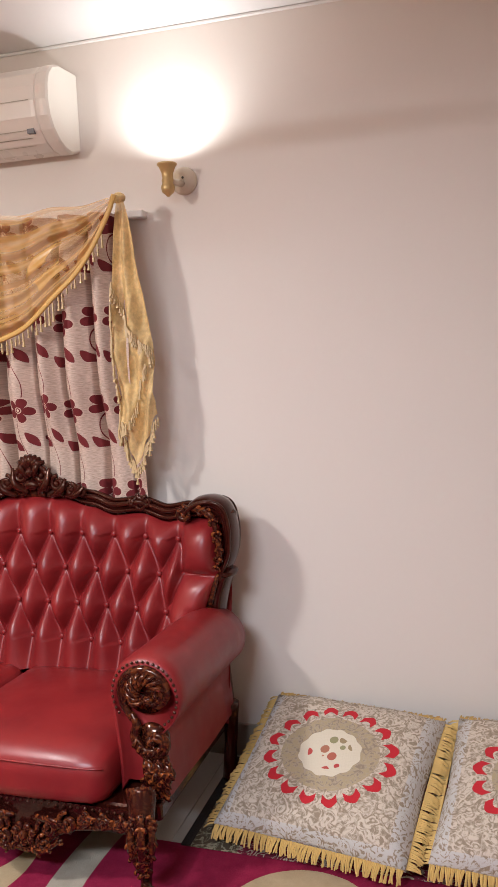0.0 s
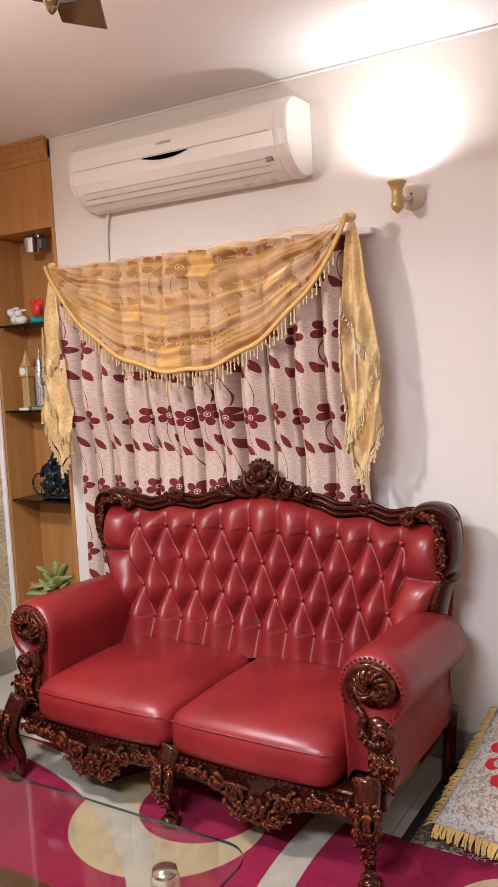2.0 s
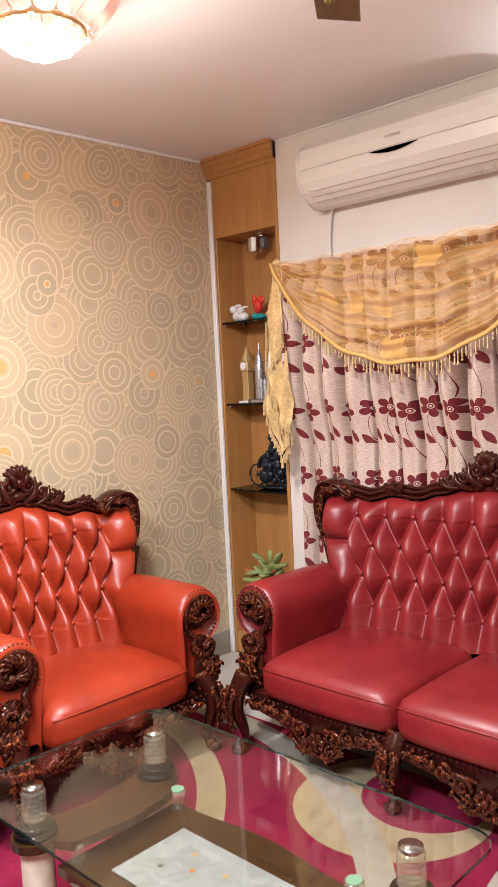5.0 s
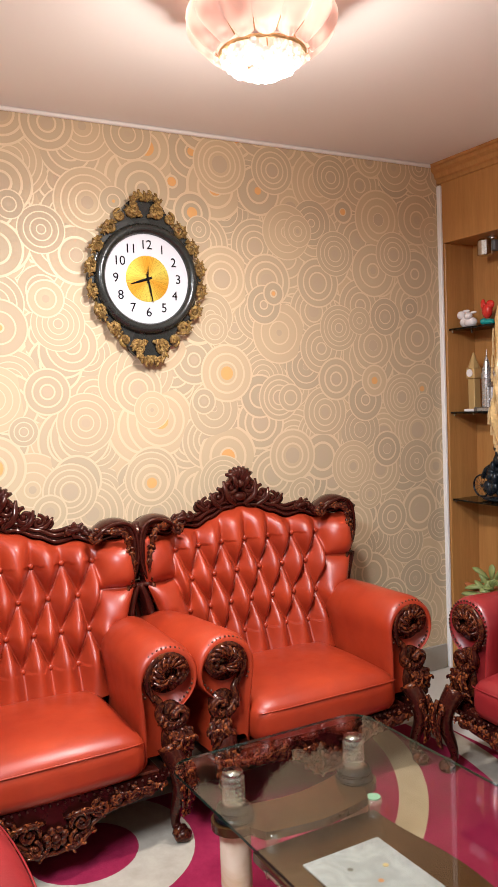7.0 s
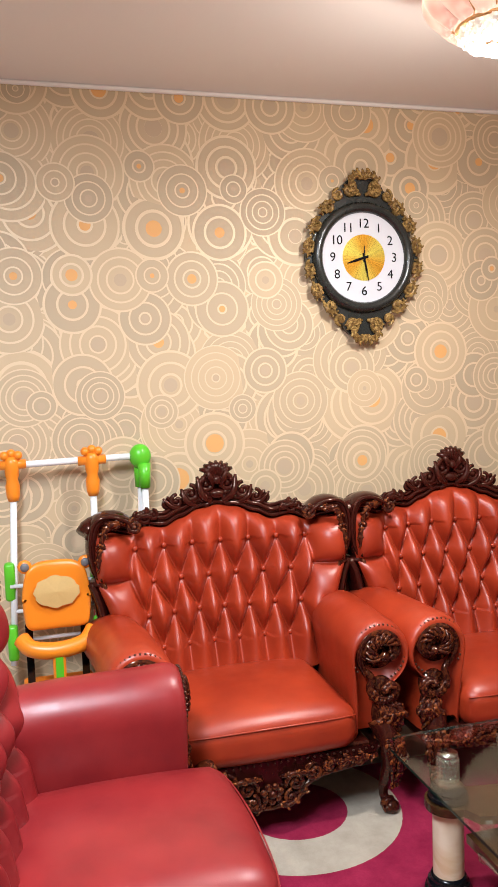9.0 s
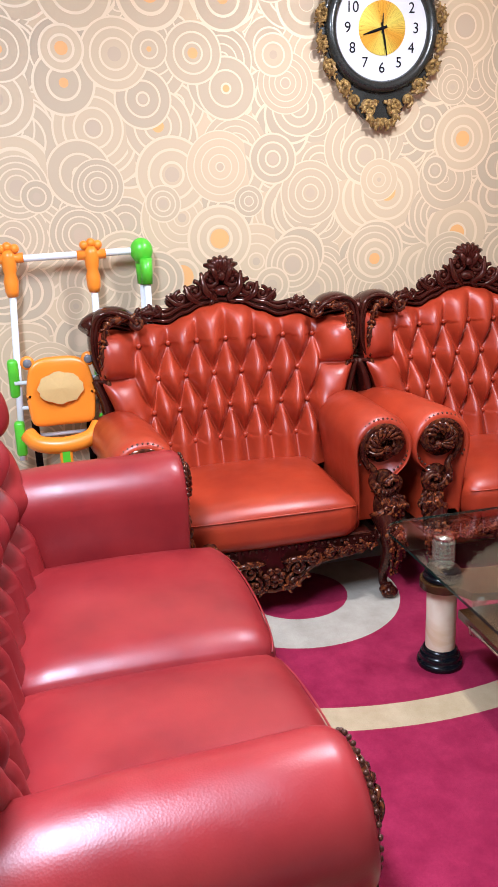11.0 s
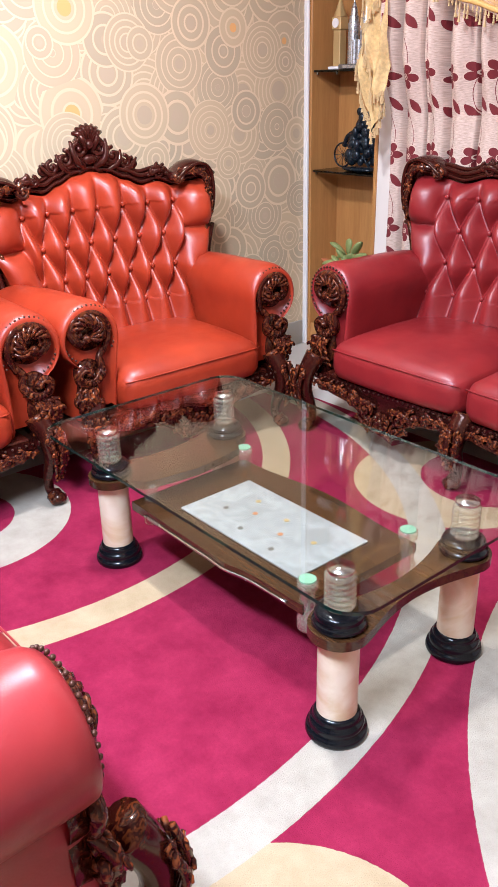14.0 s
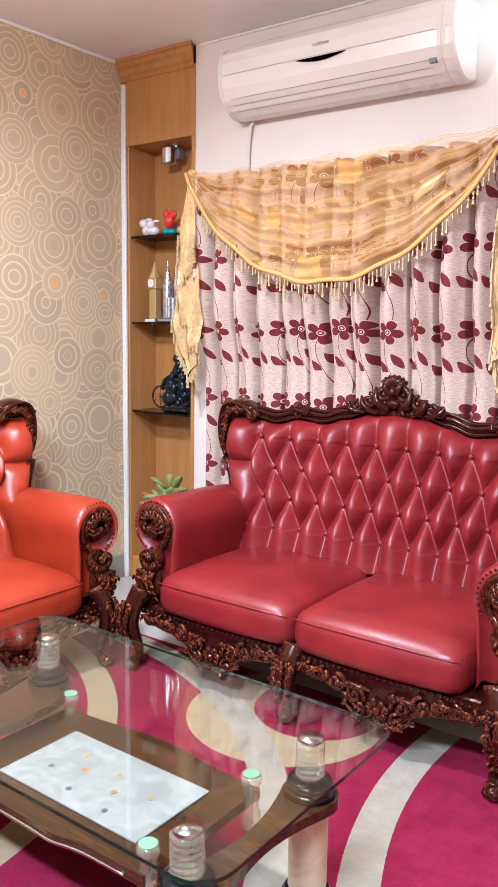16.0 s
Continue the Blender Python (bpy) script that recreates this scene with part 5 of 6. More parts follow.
for s in (-1, 1):
    for q in (-1, 1):
        scroll(bm, (q * 0.062, s * 0.292), 0.034, math.radians(90 if s > 0 else 270), 1.3, 0.009, -0.036, q * s, 16)
        scroll(bm, (q * 0.115, s * 0.268), 0.026, math.radians(90 if s > 0 else 270), 1.3, 0.008, -0.036, -q * s, 16)
        frond(bm, [(q * 0.050, -0.034, s * 0.285), (q * 0.056, -0.050, s * 0.335), (q * 0.020, -0.036, s * 0.366)], 0.013)
        frond(bm, [(q * 0.012, -0.034, s * 0.270), (q * 0.046, -0.046, s * 0.282), (q * 0.085, -0.034, s * 0.300)], 0.010)
    for k in range(-2, 3):
        frond(bm, [(k * 0.006, -0.036, s * 0.335), (k * 0.016, -0.048, s * 0.356), (k * 0.020, -0.036, s * (0.380 - 0.006 * abs(k)))], 0.008, 4, False)
part("scrollwork", bm, M["clockgold"], clock, "antique gold scrollwork", True)
part("bezel", lathe(bmesh.new(), [(0.240, 0.028), (0.240, 0.040), (0.228, 0.056), (0.212, 0.060), (0.200, 0.050), (0.194, 0.040), (0.194, 0.032)], 64, (0, 0, 0), FX, cap=False), M["clockblack"], clock, smooth=True)
dial = part("dial", lathe(bmesh.new(), [(0.196, 0.030), (0.196, 0.036)], 64, (0, 0, 0), FX), M["dial"], clock)
m = Mat("gold_disc_painted_sheen", (0.78, 0.52, 0.07), 0.32, 0.75)
sep = m.n("SeparateXYZ", ins={0: m.coord()})
th = m.math("ARCTAN2", sep.outputs[2], sep.outputs[0])
# fan-shaped sheen of the brushing, painted as orange to yellow round the disc
m.put("Base Color", m.mix(m.ramp(m.math("SINE", m.math("MULTIPLY", th, 3.0)), -1, 1), (0.80, 0.40, 0.03), (0.86, 0.72, 0.12)))
m.put("Roughness", m.ramp(m.n("TexNoise", noise_dimensions="1D", ins={"W": th, "Scale": 40.0}).outputs[0], 0.3, 0.7, 0.2, 0.4))
part("centre_disc", lathe(bmesh.new(), [(0.100, 0.036), (0.100, 0.0385)], 48, (0, 0, 0), FX), m.m, dial, "brushed gold centre disc with its sheen painted in")


def lettering(text, size, material, name, parent):
    c = bpy.data.curves.new(name, "FONT")
    c.body, c.size, c.align_x, c.align_y, c.extrude = text, size, "CENTER", "CENTER", 0.0008
    o = new(name, c)
    me = bpy.data.meshes.new_from_object(o.evaluated_get(bpy.context.evaluated_depsgraph_get()))
    bpy.data.objects.remove(o)
    me.materials.clear()
    me.materials.append(material)
    o = new(name, me)
    o.parent = parent
    return o


for h in range(1, 13):
    a = math.radians(90 - 30 * h)
    o = lettering(str(h), 0.056, M["black"], "numeral", dial)
    o.location, o.rotation_euler = (0.146 * math.cos(a), -0.0375, 0.146 * math.sin(a)), (math.radians(90), 0, 0)
for nm, a, L, w in (("hour_hand", 197, 0.085, 0.006), ("minute_hand", 281, 0.105, 0.005), ("second_hand", 86, 0.055, 0.003)):
    d = Vector((math.cos(math.radians(a)), 0, math.sin(math.radians(a))))
    p0 = Vector((0, -0.042, 0))
    part(nm, sweep(bmesh.new(), [p0 - d * 0.02, p0 + d * L * 0.5, p0 + d * L], [w, w, w * 0.3], 5, 0.3, Vector((0, 1, 0))), M["black"], dial)
part("hub", lathe(bmesh.new(), [(0.008, 0.036), (0.008, 0.046)], 14, (0, 0, 0), FX), M["black"], dial)
clock.matrix_world = pose(XW + 0.001, 2.468, 2.078, 0, 0, 90)

# ---------------------------------------------------------------- ceiling lamp and fan
cl = thing("ceiling_lamp", "pink petal glass ceiling lamp with a lit crystal cluster", "ceiling lamp")
LX, LY = LAMP
part("canopy", lathe(bmesh.new(), [(0.11, 0), (0.11, -0.03), (0.05, -0.05)], 24, (LX, LY, ZC - 0.001)), M["figgold"], cl, smooth=True)
for k in range(14):
    a = 2 * math.pi * k / 14
    bm = bmesh.new()

    def petal(u, v, a=a):
        b = a + (u - 0.5) * 0.56 * (1 - 0.25 * v * v)
        r = 0.085 + 0.130 * math.sin(math.pi * (0.10 + 0.62 * (1 - v))) ** 0.8 + 0.012 * math.cos((u - 0.5) * math.pi)
        return Vector((LX + r * math.cos(b), LY + r * math.sin(b), ZC - 0.045 - 0.155 * v + 0.02 * (2 * u - 1) ** 2 * v))

    grid_mesh(bm, petal, 6, 8)
    bmesh.ops.solidify(bm, geom=bm.faces[:], thickness=0.004)
    pt = part("petal", bm, M["petal"], cl, smooth=True)
    part("petal_rib", sweep(bmesh.new(), [petal(1.0, i / 8) for i in range(9)], 0.0022, 5), M["figgold"], pt)
bm = bmesh.new()
rnd = random.Random(7)
for k in range(150):
    a, q = rnd.random() * 6.283, math.sqrt(rnd.random())
    r = 0.118 * q
    ball(bm, (LX + r * math.cos(a), LY + r * math.sin(a), ZC - 0.190 - 0.055 * math.sqrt(max(0, 1 - q * q)) - 0.004 * rnd.random()), 0.0125 + 0.004 * rnd.random(), (1, 1, 1), 7, 5)
part("crystal_bowl", bm, M["crystal"], cl, "brightly lit crystal drops", kind="stuff")
part("bead_ring", sweep(bmesh.new(), [(LX + 0.126 * math.cos(2 * math.pi * i / 36), LY + 0.126 * math.sin(2 * math.pi * i / 36), ZC - 0.192) for i in range(37)], 0.006, 6), M["figgold"], cl, smooth=True)

fan = thing("ceiling_fan", "dark ceiling fan with gold finial hanging from the ceiling", "ceiling fan")
FAN = (0.15, 2.40)
part("down_rod", lathe(bmesh.new(), [(0.013, 2.46), (0.013, ZC - 0.04)], 12, (*FAN, 0)), M["black"], fan)
part("canopy", lathe(bmesh.new(), [(0.035, ZC - 0.075), (0.06, ZC - 0.02), (0.06, ZC - 0.001)], 24, (*FAN, 0)), M["black"], fan, smooth=True)
part("motor", lathe(bmesh.new(), [(0.03, 2.345), (0.075, 2.350), (0.100, 2.372), (0.112, 2.40), (0.112, 2.50), (0.090, 2.535), (0.03, 2.550)], 32, (*FAN, 0)), M["black"], fan, smooth=True)
part("band", lathe(bmesh.new(), [(0.1135, 2.408), (0.1150, 2.412), (0.1150, 2.428), (0.1135, 2.432)], 32, (*FAN, 0), cap=False), M["clockgold"], fan, smooth=True)
part("finial", lathe(bmesh.new(), [(0.003, 2.298), (0.010, 2.306), (0.016, 2.322), (0.012, 2.332), (0.026, 2.342), (0.030, 2.350)], 16, (*FAN, 0)), M["clockgold"], fan, "gold finial", True)
for a in (5, 125, 245):
    bl = part("blade", boxed(0.16, 0.60, -0.060, 0.060, -0.003, 0.003, bevel=0.002), M["lacquer"], fan)
    bl.matrix_world = pose(FAN[0], FAN[1], 2.520, 10, 0, a)
    part("bracket", boxed(0.09, 0.20, -0.018, 0.018, -0.007, -0.003, bevel=0.002), M["clockgold"], bl)

# ---------------------------------------------------------------- coffee table
tab = thing("coffee_table", "glass-topped coffee table on four cream onyx columns", "coffee table")
GX0, GX1, GY0, GY1, GZ = -0.945, 0.318, 1.995, 2.712, 0.448


def rounded(x0, x1, y0, y1, r, n=6):
    out = []
    for cx, cy, a0 in ((x1 - r, y1 - r, 0), (x0 + r, y1 - r, 90), (x0 + r, y0 + r, 180), (x1 - r, y0 + r, 270)):
        for k in range(n + 1):
            a = math.radians(a0 + 90 * k / n)
            out.append((cx + r * math.cos(a), cy + r * math.sin(a)))
    return out


def slab_mesh(outline, z0, z1):
    bm = bmesh.new()
    lo = [bm.verts.new((x, y, z0)) for x, y in outline]
    hi = [bm.verts.new((x, y, z1)) for x, y in outline]
    bm.faces.new(lo[::-1])
    bm.faces.new(hi)
    for i in range(len(outline)):
        j = (i + 1) % len(outline)
        bm.faces.new((lo[i], lo[j], hi[j], hi[i]))
    return bm


top = part("glass_top", slab_mesh(rounded(GX0, GX1, GY0, GY1, 0.075), GZ, GZ + 0.010), M["glass"], tab, "clear glass top with rounded corners")
line = rounded(GX0, GX1, GY0, GY1, 0.075)
bm = bmesh.new()
n = len(line)
a = [bm.verts.new((x, y, GZ + 0.001)) for x, y in line]
b = [bm.verts.new((x, y, GZ + 0.009)) for x, y in line]
cx, cy = (GX0 + GX1) / 2, (GY0 + GY1) / 2
for q in (a, b):
    for v in q:
        v.co.x += 0.0012 if v.co.x > cx else -0.0012
        v.co.y += 0.0012 if v.co.y > cy else -0.0012
for i in range(n):
    bm.faces.new((a[i], a[(i + 1) % n], b[(i + 1) % n], b[i]))
part("glass_edge", bm, M["edge"], top, "green polished edge")
COLS = ((-0.815, 2.152), (-0.815, 2.592), (0.160, 2.128), (0.160, 2.568))
for x, y in COLS:
    c = part("column", lathe(bmesh.new(), [(0.046, 0.060), (0.047, 0.061), (0.047, 0.065), (0.047, 0.267), (0.047, 0.271), (0.046, 0.272)], 32, (x, y, 0.005)), M["onyx"], tab, "cream onyx column", True)
    part("base_ring", lathe(bmesh.new(), [(0.070, 0), (0.073, 0.008), (0.070, 0.020), (0.062, 0.022), (0.065, 0.030), (0.062, 0.042), (0.055, 0.044), (0.057, 0.052), (0.050, 0.064)], 32, (x, y, 0.005)), M["black"], c, "black stepped base", True)
    part("collar", lathe(bmesh.new(), [(0.058, 0.304), (0.062, 0.310), (0.058, 0.320), (0.053, 0.322), (0.056, 0.330), (0.052, 0.340), (0.040, 0.344)], 32, (x, y, 0)), M["black"], c, "black stepped collar", True)
    prof = [(0.030, 0.345)]
    for k in range(6):
        z = 0.348 + k * 0.0142
        prof += [(0.031, z), (0.035, z + 0.004), (0.035, z + 0.009), (0.031, z + 0.0125)]
    prof += [(0.030, 0.434)]
    s = part("ribbed_post", lathe(bmesh.new(), prof, 28, (x, y, 0)), M["acrylic"], c, "clear ribbed acrylic post", True)
    part("cap", lathe(bmesh.new(), [(0.029, 0.435), (0.030, 0.438), (0.030, 0.4465)], 28, (x, y, 0)), M["chrome"], s, "brushed steel cap", True)
for x, s in ((-0.815, 1), (0.160, -1)):
    ys = (2.152, 2.592) if s > 0 else (2.128, 2.568)
    out = []
    for k in range(37):                       # lobe round the far column
        a = math.radians(-10 + 200 * k / 36)
        out.append((x + 0.070 * math.cos(a), ys[1] + 0.070 * math.sin(a)))
    for k in range(1, 12):                    # bowed side
        t = k / 12
        out.append((x - 0.070 + 0.045 * math.sin(math.pi * t), ys[1] + (ys[0] - ys[1]) * t))
    for k in range(37):
        a = math.radians(170 + 200 * k / 36)
        out.append((x + 0.070 * math.cos(a), ys[0] + 0.070 * math.sin(a)))
    for k in range(1, 12):
        t = k / 12
        out.append((x + 0.075 + (0.075 if s > 0 else 0.0) * (1 - abs(2 * t - 1)) ** 0.3 - (0.0 if s > 0 else 0.045 * math.sin(math.pi * t)), ys[0] + (ys[1] - ys[0]) * t))
    if s < 0:
        out = [(2 * x - px, py) for px, py in out][::-1]
        out = [(2 * x - px, py) for px, py in out][::-1]
    part("end_board", slab_mesh(out, 0.278, 0.303), M["table_wood"], tab, "dark walnut end board")
out = []
n = 40
for k in range(n + 1):
    t = k / n
    x = -0.735 + 0.725 * t
    out.append((x, 2.166 - 0.004 * math.sin(math.pi * t) + 0.014 / (1 + math.exp(-(t - 0.68) * 30)) - 0.005 * math.exp(-((t - 0.62) / 0.06) ** 2)))
for k in range(n + 1):
    t = 1 - k / n
    x = -0.735 + 0.725 * t
    out.append((x, 2.605 + 0.028 * (0.5 - 0.5 * math.cos(2 * math.pi * min(1, max(0, (t - 0.08) / 0.84))))))
shelf = part("lower_shelf", slab_mesh(out, 0.205, 0.232), M["table_wood"], tab, "dark walnut shelf with a wavy edge")
part("edge_strip", sweep(bmesh.new(), [(x, y - 0.002, 0.213) for x, y in out[4:n - 2]], 0.0045, 6), M["chrome"], shelf, "steel edge strip", True)
inlay = part("stone_inlay", boxed(-0.597, -0.100, 2.248, 2.512, 0.2325, 0.2375, bevel=0.001), M["slab"], shelf, "pale stone inlay with small inset flowers")
for k, (x, y) in enumerate(((-0.505, 2.345), (-0.470, 2.440), (-0.420, 2.385), (-0.385, 2.300), (-0.330, 2.425), (-0.285, 2.360), (-0.245, 2.290), (-0.190, 2.395))):
    part("inset_flower", lathe(bmesh.new(), [(0.0085, 0), (0.0085, 0.001)], 10, (x, y, 0.2376)), M["figgold" if k % 3 == 1 else ("rust" if k % 3 == 2 else "slot")], inlay)
for x, y in ((-0.712, 2.220), (-0.704, 2.583), (-0.008, 2.563), (-0.018, 2.205)):
    p = part("shelf_post", lathe(bmesh.new(), [(0.022, 0.150), (0.026, 0.156), (0.026, 0.190), (0.020, 0.206), (0.020, 0.262), (0.026, 0.270), (0.026, 0.290)], 20, (x, y, 0)), M["acrylic"], tab, smooth=True, label="clear acrylic post")
    part("mint_pad", lathe(bmesh.new(), [(0.0215, 0.2905), (0.0215, 0.2945)], 20, (x, y, 0)), M["mint"], p, "mint green pad")

# ---------------------------------------------------------------- floor cushions


def tapestry():
    m = Mat("tapestry", rough=0.85)
    co = m.coord()
    sep = m.n("SeparateXYZ", ins={0: co})
    x, y = sep.outputs[0], sep.outputs[1]
    r = m.math("SQRT", m.math("ADD", m.math("MULTIPLY", x, x), m.math("MULTIPLY", m.math("MULTIPLY", y, y), 1.25)))
    th = m.math("ARCTAN2", y, x)
    lace = m.n("TexNoise", ins={"Vector": co, "Scale": 38.0, "Detail": 4.0, "Distortion": 2.5}).outputs[0]
    col = m.mix(m.ramp(lace, 0.40, 0.58), (0.30, 0.23, 0.16), (0.62, 0.53, 0.43))
    wav = m.math("MULTIPLY_ADD", m.math("SINE", m.math("MULTIPLY", th, 16.0)), 0.012, r)
    band = m.math("MULTIPLY", m.math("GREATER_THAN", wav, 0.186), m.math("LESS_THAN", wav, 0.216))
    gap = m.math("GREATER_THAN", m.math("SINE", m.math("MULTIPLY_ADD", th, 16.0, 3.1)), -0.55)
    col = m.mix(m.math("MULTIPLY", band, gap), col, (0.50, 0.012, 0.022))
    tan = m.math("MULTIPLY", m.math("GREATER_THAN", r, 0.10), m.math("LESS_THAN", r, 0.165))
    col = m.mix(m.math("MULTIPLY", tan, m.ramp(lace, 0.45, 0.52)), col, (0.42, 0.33, 0.20))
    col = m.mix(m.math("LESS_THAN", m.math("MULTIPLY_ADD", m.math("SINE", m.math("MULTIPLY", th, 12.0)), 0.003, r), 0.105), col, (0.70, 0.62, 0.48))
    vo = m.n("TexVoronoi", ins={"Vector": co, "Scale": 26.0})
    bou = m.math("MULTIPLY", m.math("LESS_THAN", r, 0.075), m.math("LESS_THAN", vo.outputs["Distance"], 0.42))
    col = m.mix(bou, col, m.mix(m.n("SeparateColor", ins={0: vo.outputs["Color"]}).outputs[0], (0.50, 0.05, 0.05), (0.30, 0.28, 0.14)))
    silver = m.math("GREATER_THAN", m.math("MAXIMUM", m.math("ABSOLUTE", x), m.math("ABSOLUTE", y)), 0.262)
    col = m.mix(m.math("MULTIPLY", silver, m.ramp(lace, 0.42, 0.5)), col, (0.56, 0.53, 0.50))
    m.put("Base Color", col)
    return m.bump(m.math("ADD", lace, m.noise(300, 2)), 0.5, 0.004).m


M["tapestry"] = tapestry()


def floor_cushion(m, label):
    root = thing("floor_cushion", label, "cushion", "floor cushions along the wall")
    bm = bmesh.new()
    bmesh.ops.create_cube(bm, size=2)
    bmesh.ops.subdivide_edges(bm, edges=bm.edges[:], cuts=16, use_grid_fill=True)
    hx, hy, hz = 0.315, 0.29, 0.085
    for v in bm.verts:
        u, w, t = v.co
        puff = (max(0, 1 - abs(u) ** 3.2) * max(0, 1 - abs(w) ** 3.2)) ** 0.42
        k = 1 - 0.035 * (1 - abs(u * w)) * (abs(u) > 0.99 or abs(w) > 0.99)
        v.co = Vector((u * hx * k, w * hy * k, t * hz * puff + 0.006 * t + 0.004 * math.sin(u * 7 + w * 5) * puff))
    part("cover", bm, M["tapestry"], root, "woven tapestry cover with a red-ringed medallion", True)
    bm = bmesh.new()
    rnd = random.Random(11)
    for s in range(4):
        for i in range(110):
            q = -1 + 2 * (i + rnd.random() * 0.6) / 110
            x, y = ((q, -1), (1, q), (q, 1), (-1, q))[s]
            n = Vector(((0, -1), (1, 0), (0, 1), (-1, 0))[s]).to_3d()
            p = Vector((x * hx * 0.985, y * hy * 0.985, 0))
            side = Vector((n.y, -n.x, 0)) * (0.012 * (rnd.random() - 0.5))
            L = 0.036 + 0.010 * rnd.random()
            sweep(bm, [p, p + n * L * 0.6 + side + Vector((0, 0, -0.006)), p + n * L + side * 2 + Vector((0, 0, -0.020))], [0.0034, 0.0034, 0.0024], 4)
    part("fringe", bm, M["fringe"], root, "thick gold yarn fringe", kind="stuff")
    root.matrix_world = m
    return root


floor_cushion(pose(0.800, 3.850, 0.170, 21, 0, -9), "tapestry floor cushion with gold fringe, propped beside the loveseat")
floor_cushion(pose(1.475, 3.815, 0.165, 20, 0, -7), "tapestry floor cushion with gold fringe, propped against the cream wall")

# ---------------------------------------------------------------- baby swing
sw = thing("baby_swing", "white tube baby swing with orange seat and green joints", "baby swing")
SX = -2.015


def tube(p, q, r=0.0135, mat="pole", name="tube"):
    return part(name, sweep(bmesh.new(), [p, q], r, 12), M[mat], sw, smooth=True)


tube((SX, 0.62, 1.255), (SX, 1.44, 1.270), name="top_bar")
for y in (0.62, 1.44):
    j = part("corner_joint", ball(bmesh.new(), (SX, y, 1.268), 0.050, (0.8, 0.9, 1.0), 18, 12), M["green"], sw, smooth=True)
    part("sleeve", lathe(bmesh.new(), [(0.022, 0), (0.026, 0.10)], 14, (SX - 0.02, y, 1.140)), M["green"], j, smooth=True)
    part("sleeve", lathe(bmesh.new(), [(0.022, 0), (0.026, 0.10)], 14, (SX + 0.02, y + 0.012, 1.140)), M["green"], j, smooth=True)
    tube((SX - 0.02, y, 1.15), (SX - 0.05, y, 0.012), name="frame_leg")
    tube((SX + 0.02, y + 0.012, 1.15), (SX + 0.05, y + 0.012, 0.012), name="frame_leg")
for y, yb in ((0.935, 0.905), (1.245, 1.232)):
    h = part("hanger", lathe(bmesh.new(), [(0.020, 0), (0.026, 0.02), (0.028, 0.06), (0.022, 0.085), (0.026, 0.10), (0.030, 0.15), (0.024, 0.175)], 16, (SX, y, 1.120)), M["orange"], sw, smooth=True)
    part("sleeve", sweep(bmesh.new(), [(SX, y - 0.055, 1.262), (SX, y + 0.055, 1.265)], 0.019, 12), M["orange"], h, smooth=True)
    bm = bmesh.new()
    for q, zz in ((-0.026, 1.300), (0.0, 1.308), (0.026, 1.300)):
        ball(bm, (SX + 0.01, y + q, zz), 0.018)
    part("knob", bm, M["orange"], h, smooth=True)
    tube((SX, y, 1.13), (SX + 0.12, yb, 0.50), name="hanging_tube")
    for zz, tl in ((0.83, 0.15), (0.60, 0.14)):
        t = (1.13 - zz + 0.04) / 0.63
        x = SX + 0.12 * t
        part("bracket", boxed(x - 0.024, x + 0.024, yb - 0.020, yb + 0.020, zz - tl * 0.6, zz + tl * 0.4, bevel=0.012, seg=2), M["green"], sw, smooth=True)
for zz in (0.80, 0.70, 0.585):
    tube((SX + 0.085, 0.905, zz), (SX + 0.085, 1.235, zz), 0.008, name="cross_bar")
tube((SX + 0.06, 0.62, 0.34), (SX + 0.06, 1.44, 0.34), 0.011, name="lower_bar")
back = part("backrest", cushion_mesh(0.945, 1.205, -0.02, 0.02, -0.135, 0.135, 0.019, 0.0, 14, 0.0), M["orange"], sw, "rounded orange plastic backrest with two ears", True)
for v in back.data.vertices:
    x, y, z = v.co
    w = 1 - 0.16 * max(0, z / 0.135) ** 2 - 0.10 * max(0, -z / 0.135) ** 2
    c = 1.075
    z2 = z - 0.03 * ((x - c) / 0.13) ** 4 * (1 if z > 0 else -0.4)
    v.co = (-y + SX + 0.145 + 0.02 * (1 - ((x - c) / 0.13) ** 2) * -1, c + (x - c) * w, z2 + 0.765)
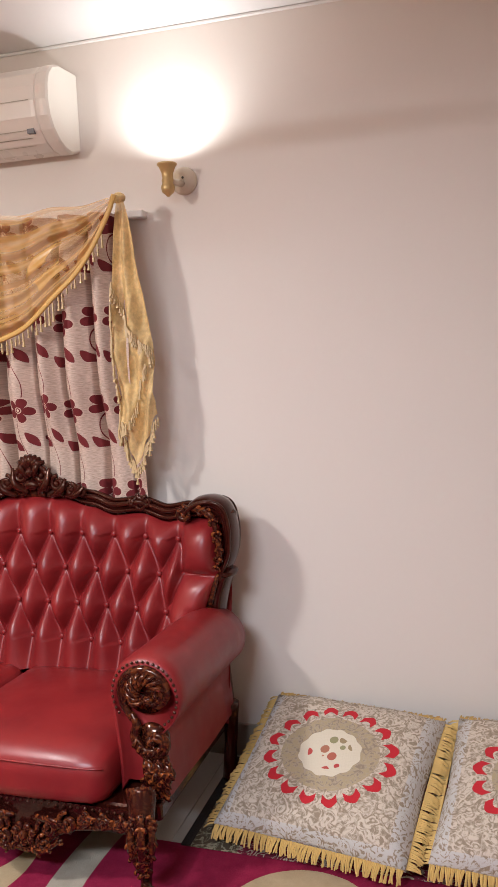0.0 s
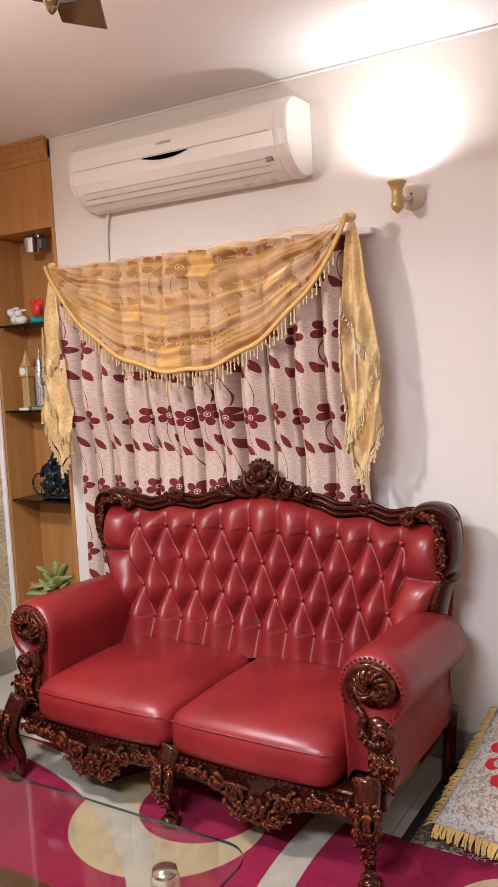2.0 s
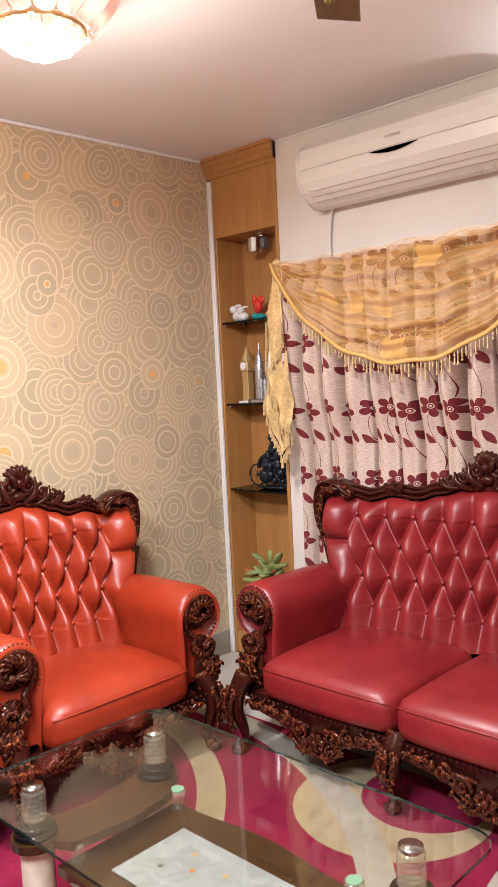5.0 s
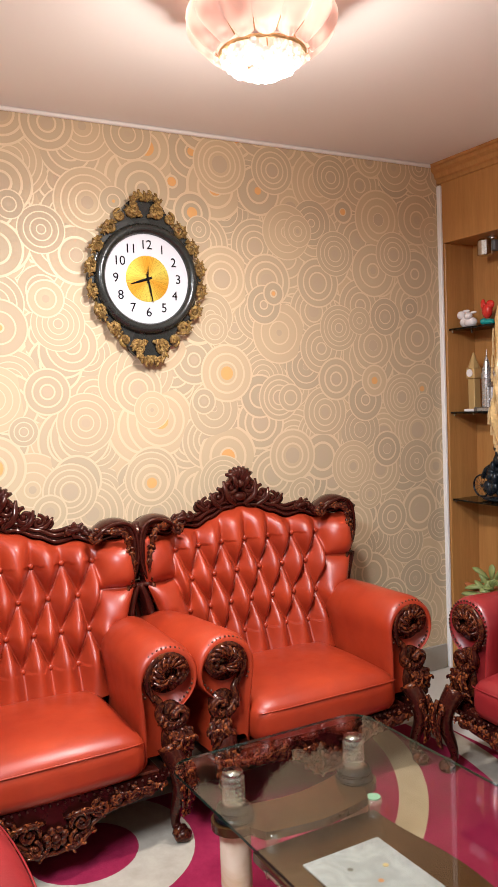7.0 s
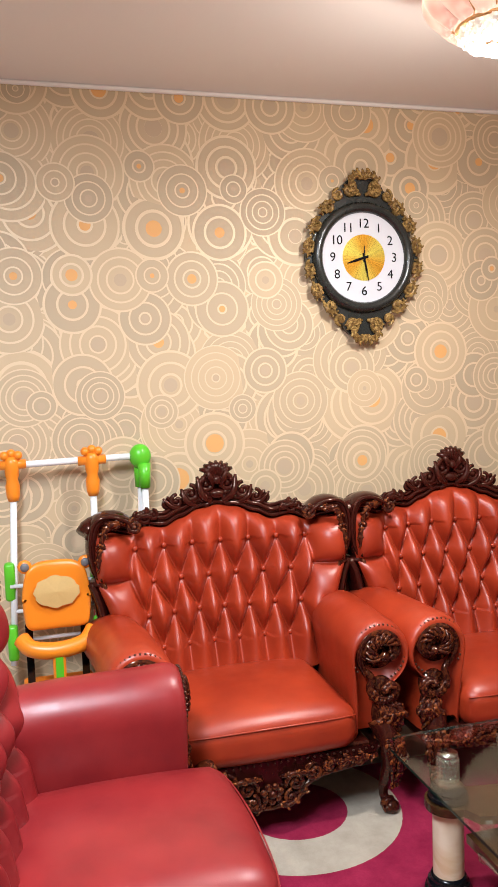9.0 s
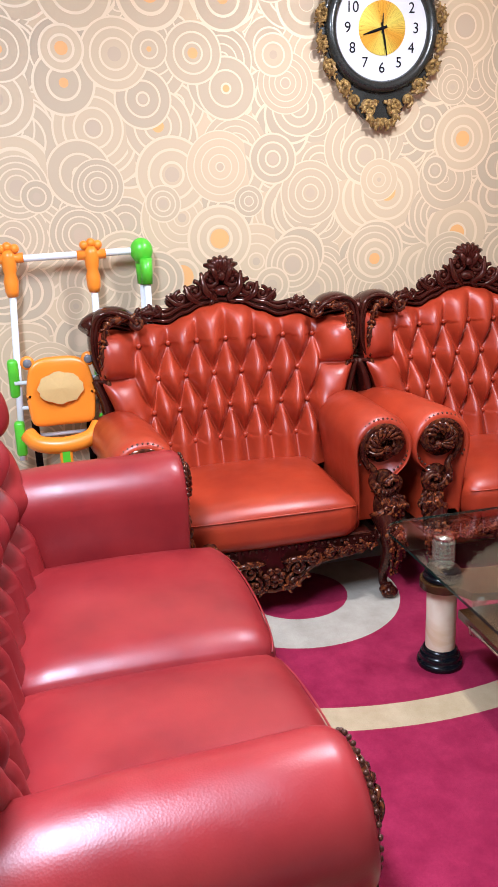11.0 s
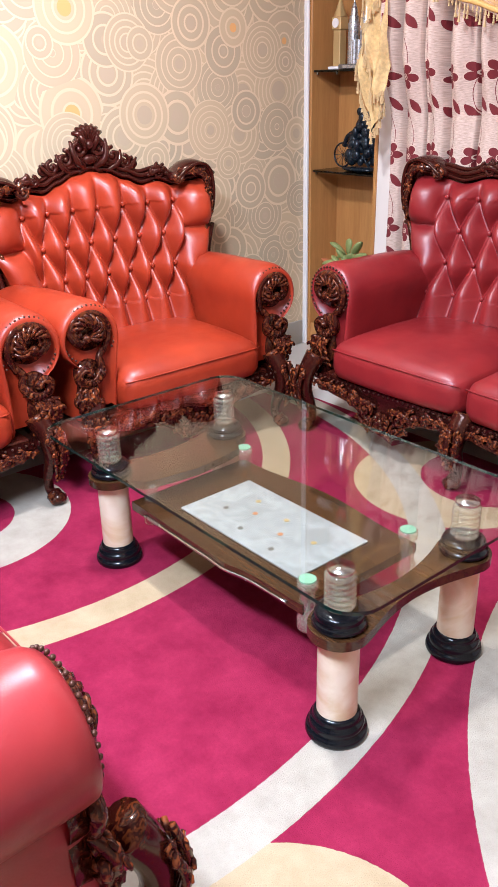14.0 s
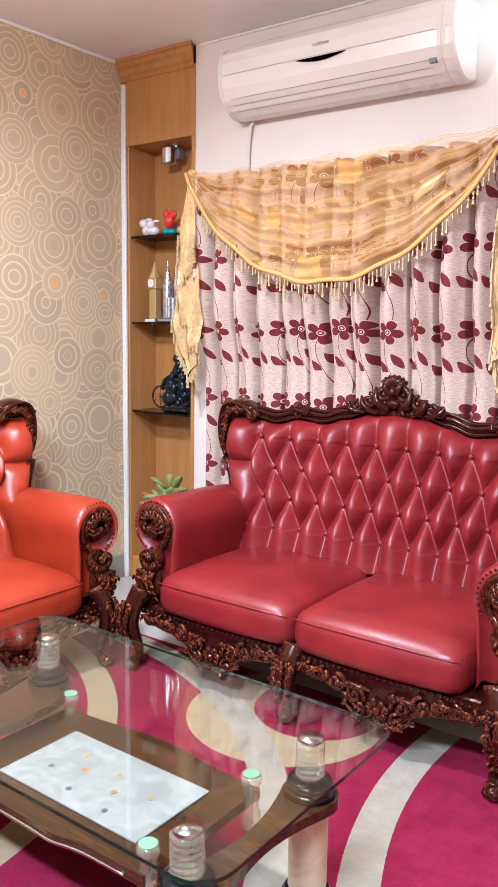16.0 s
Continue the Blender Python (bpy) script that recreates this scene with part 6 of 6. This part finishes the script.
for y in (0.962, 1.188):
    e = part("ear", ball(bmesh.new(), (SX + 0.140, y, 0.885), 0.027, (0.5, 1, 1), 14, 10), M["orange"], back, smooth=True)
    part("ear_cap", ball(bmesh.new(), (SX + 0.150, y, 0.885), 0.017, (0.5, 1, 1), 12, 8), M["greycap"], e, smooth=True)
bm = bmesh.new()
n = 28
c = bm.verts.new((SX + 0.170, 1.075, 0.785))
ring = [bm.verts.new((SX + 0.166 + 0.003 * math.cos(4 * math.pi * i / n), 1.075 + (0.085 + 0.004 * math.sin(i * 2.4)) * math.cos(2 * math.pi * i / n), 0.785 + (0.062 + 0.004 * math.sin(i * 1.9)) * math.sin(2 * math.pi * i / n))) for i in range(n)]
for i in range(n):
    bm.faces.new((c, ring[i], ring[(i + 1) % n]))
part("sticker", bm, M["tan"], back, "plain tan sticker")
tray = part("seat_bar", sweep(bmesh.new(), spline([(SX + 0.17, 0.935, 0.615), (SX + 0.21, 0.975, 0.585), (SX + 0.225, 1.07, 0.575), (SX + 0.21, 1.165, 0.590), (SX + 0.17, 1.205, 0.625)], 6), 0.032, 14, 1.0), M["orange"], sw, "orange plastic seat bar", True)
part("crotch_strap", boxed(SX + 0.232, SX + 0.246, 1.045, 1.093, 0.40, 0.600, bevel=0.005), M["orange"], tray)
part("label_strip", boxed(SX + 0.246, SX + 0.2485, 1.055, 1.083, 0.42, 0.595), M["green"], tray)
part("seat", boxed(SX + 0.02, SX + 0.24, 0.935, 1.205, 0.385, 0.410, bevel=0.010, seg=2), M["orange"], sw)
for y in (0.965, 1.175):
    part("harness_strap", boxed(SX + 0.095, SX + 0.101, y - 0.014, y + 0.014, 0.40, 0.65), M["black"], sw)

# ---------------------------------------------------------------- floor tiles
proto = None
T = 0.60
for i in range(8):
    for j in range(10):
        x0, y0 = XW + 0.002 + i * T, YN - 0.002 - (j + 1) * T
        if x0 > XE or y0 + T < YS:
            continue
        if proto is None:
            me = bpy.data.meshes.new("tile")
            b = boxed(0.0015, T - 0.0015, 0.0015, T - 0.0015, -0.012, 0.0, bevel=0.0015)
            b.to_mesh(me)
            b.free()
            me.materials.append(M["tile"])
            proto = me
        o = new("tile", proto)
        o.parent = bpy.data.objects["floor"]
        o.location = (x0, y0, 0)
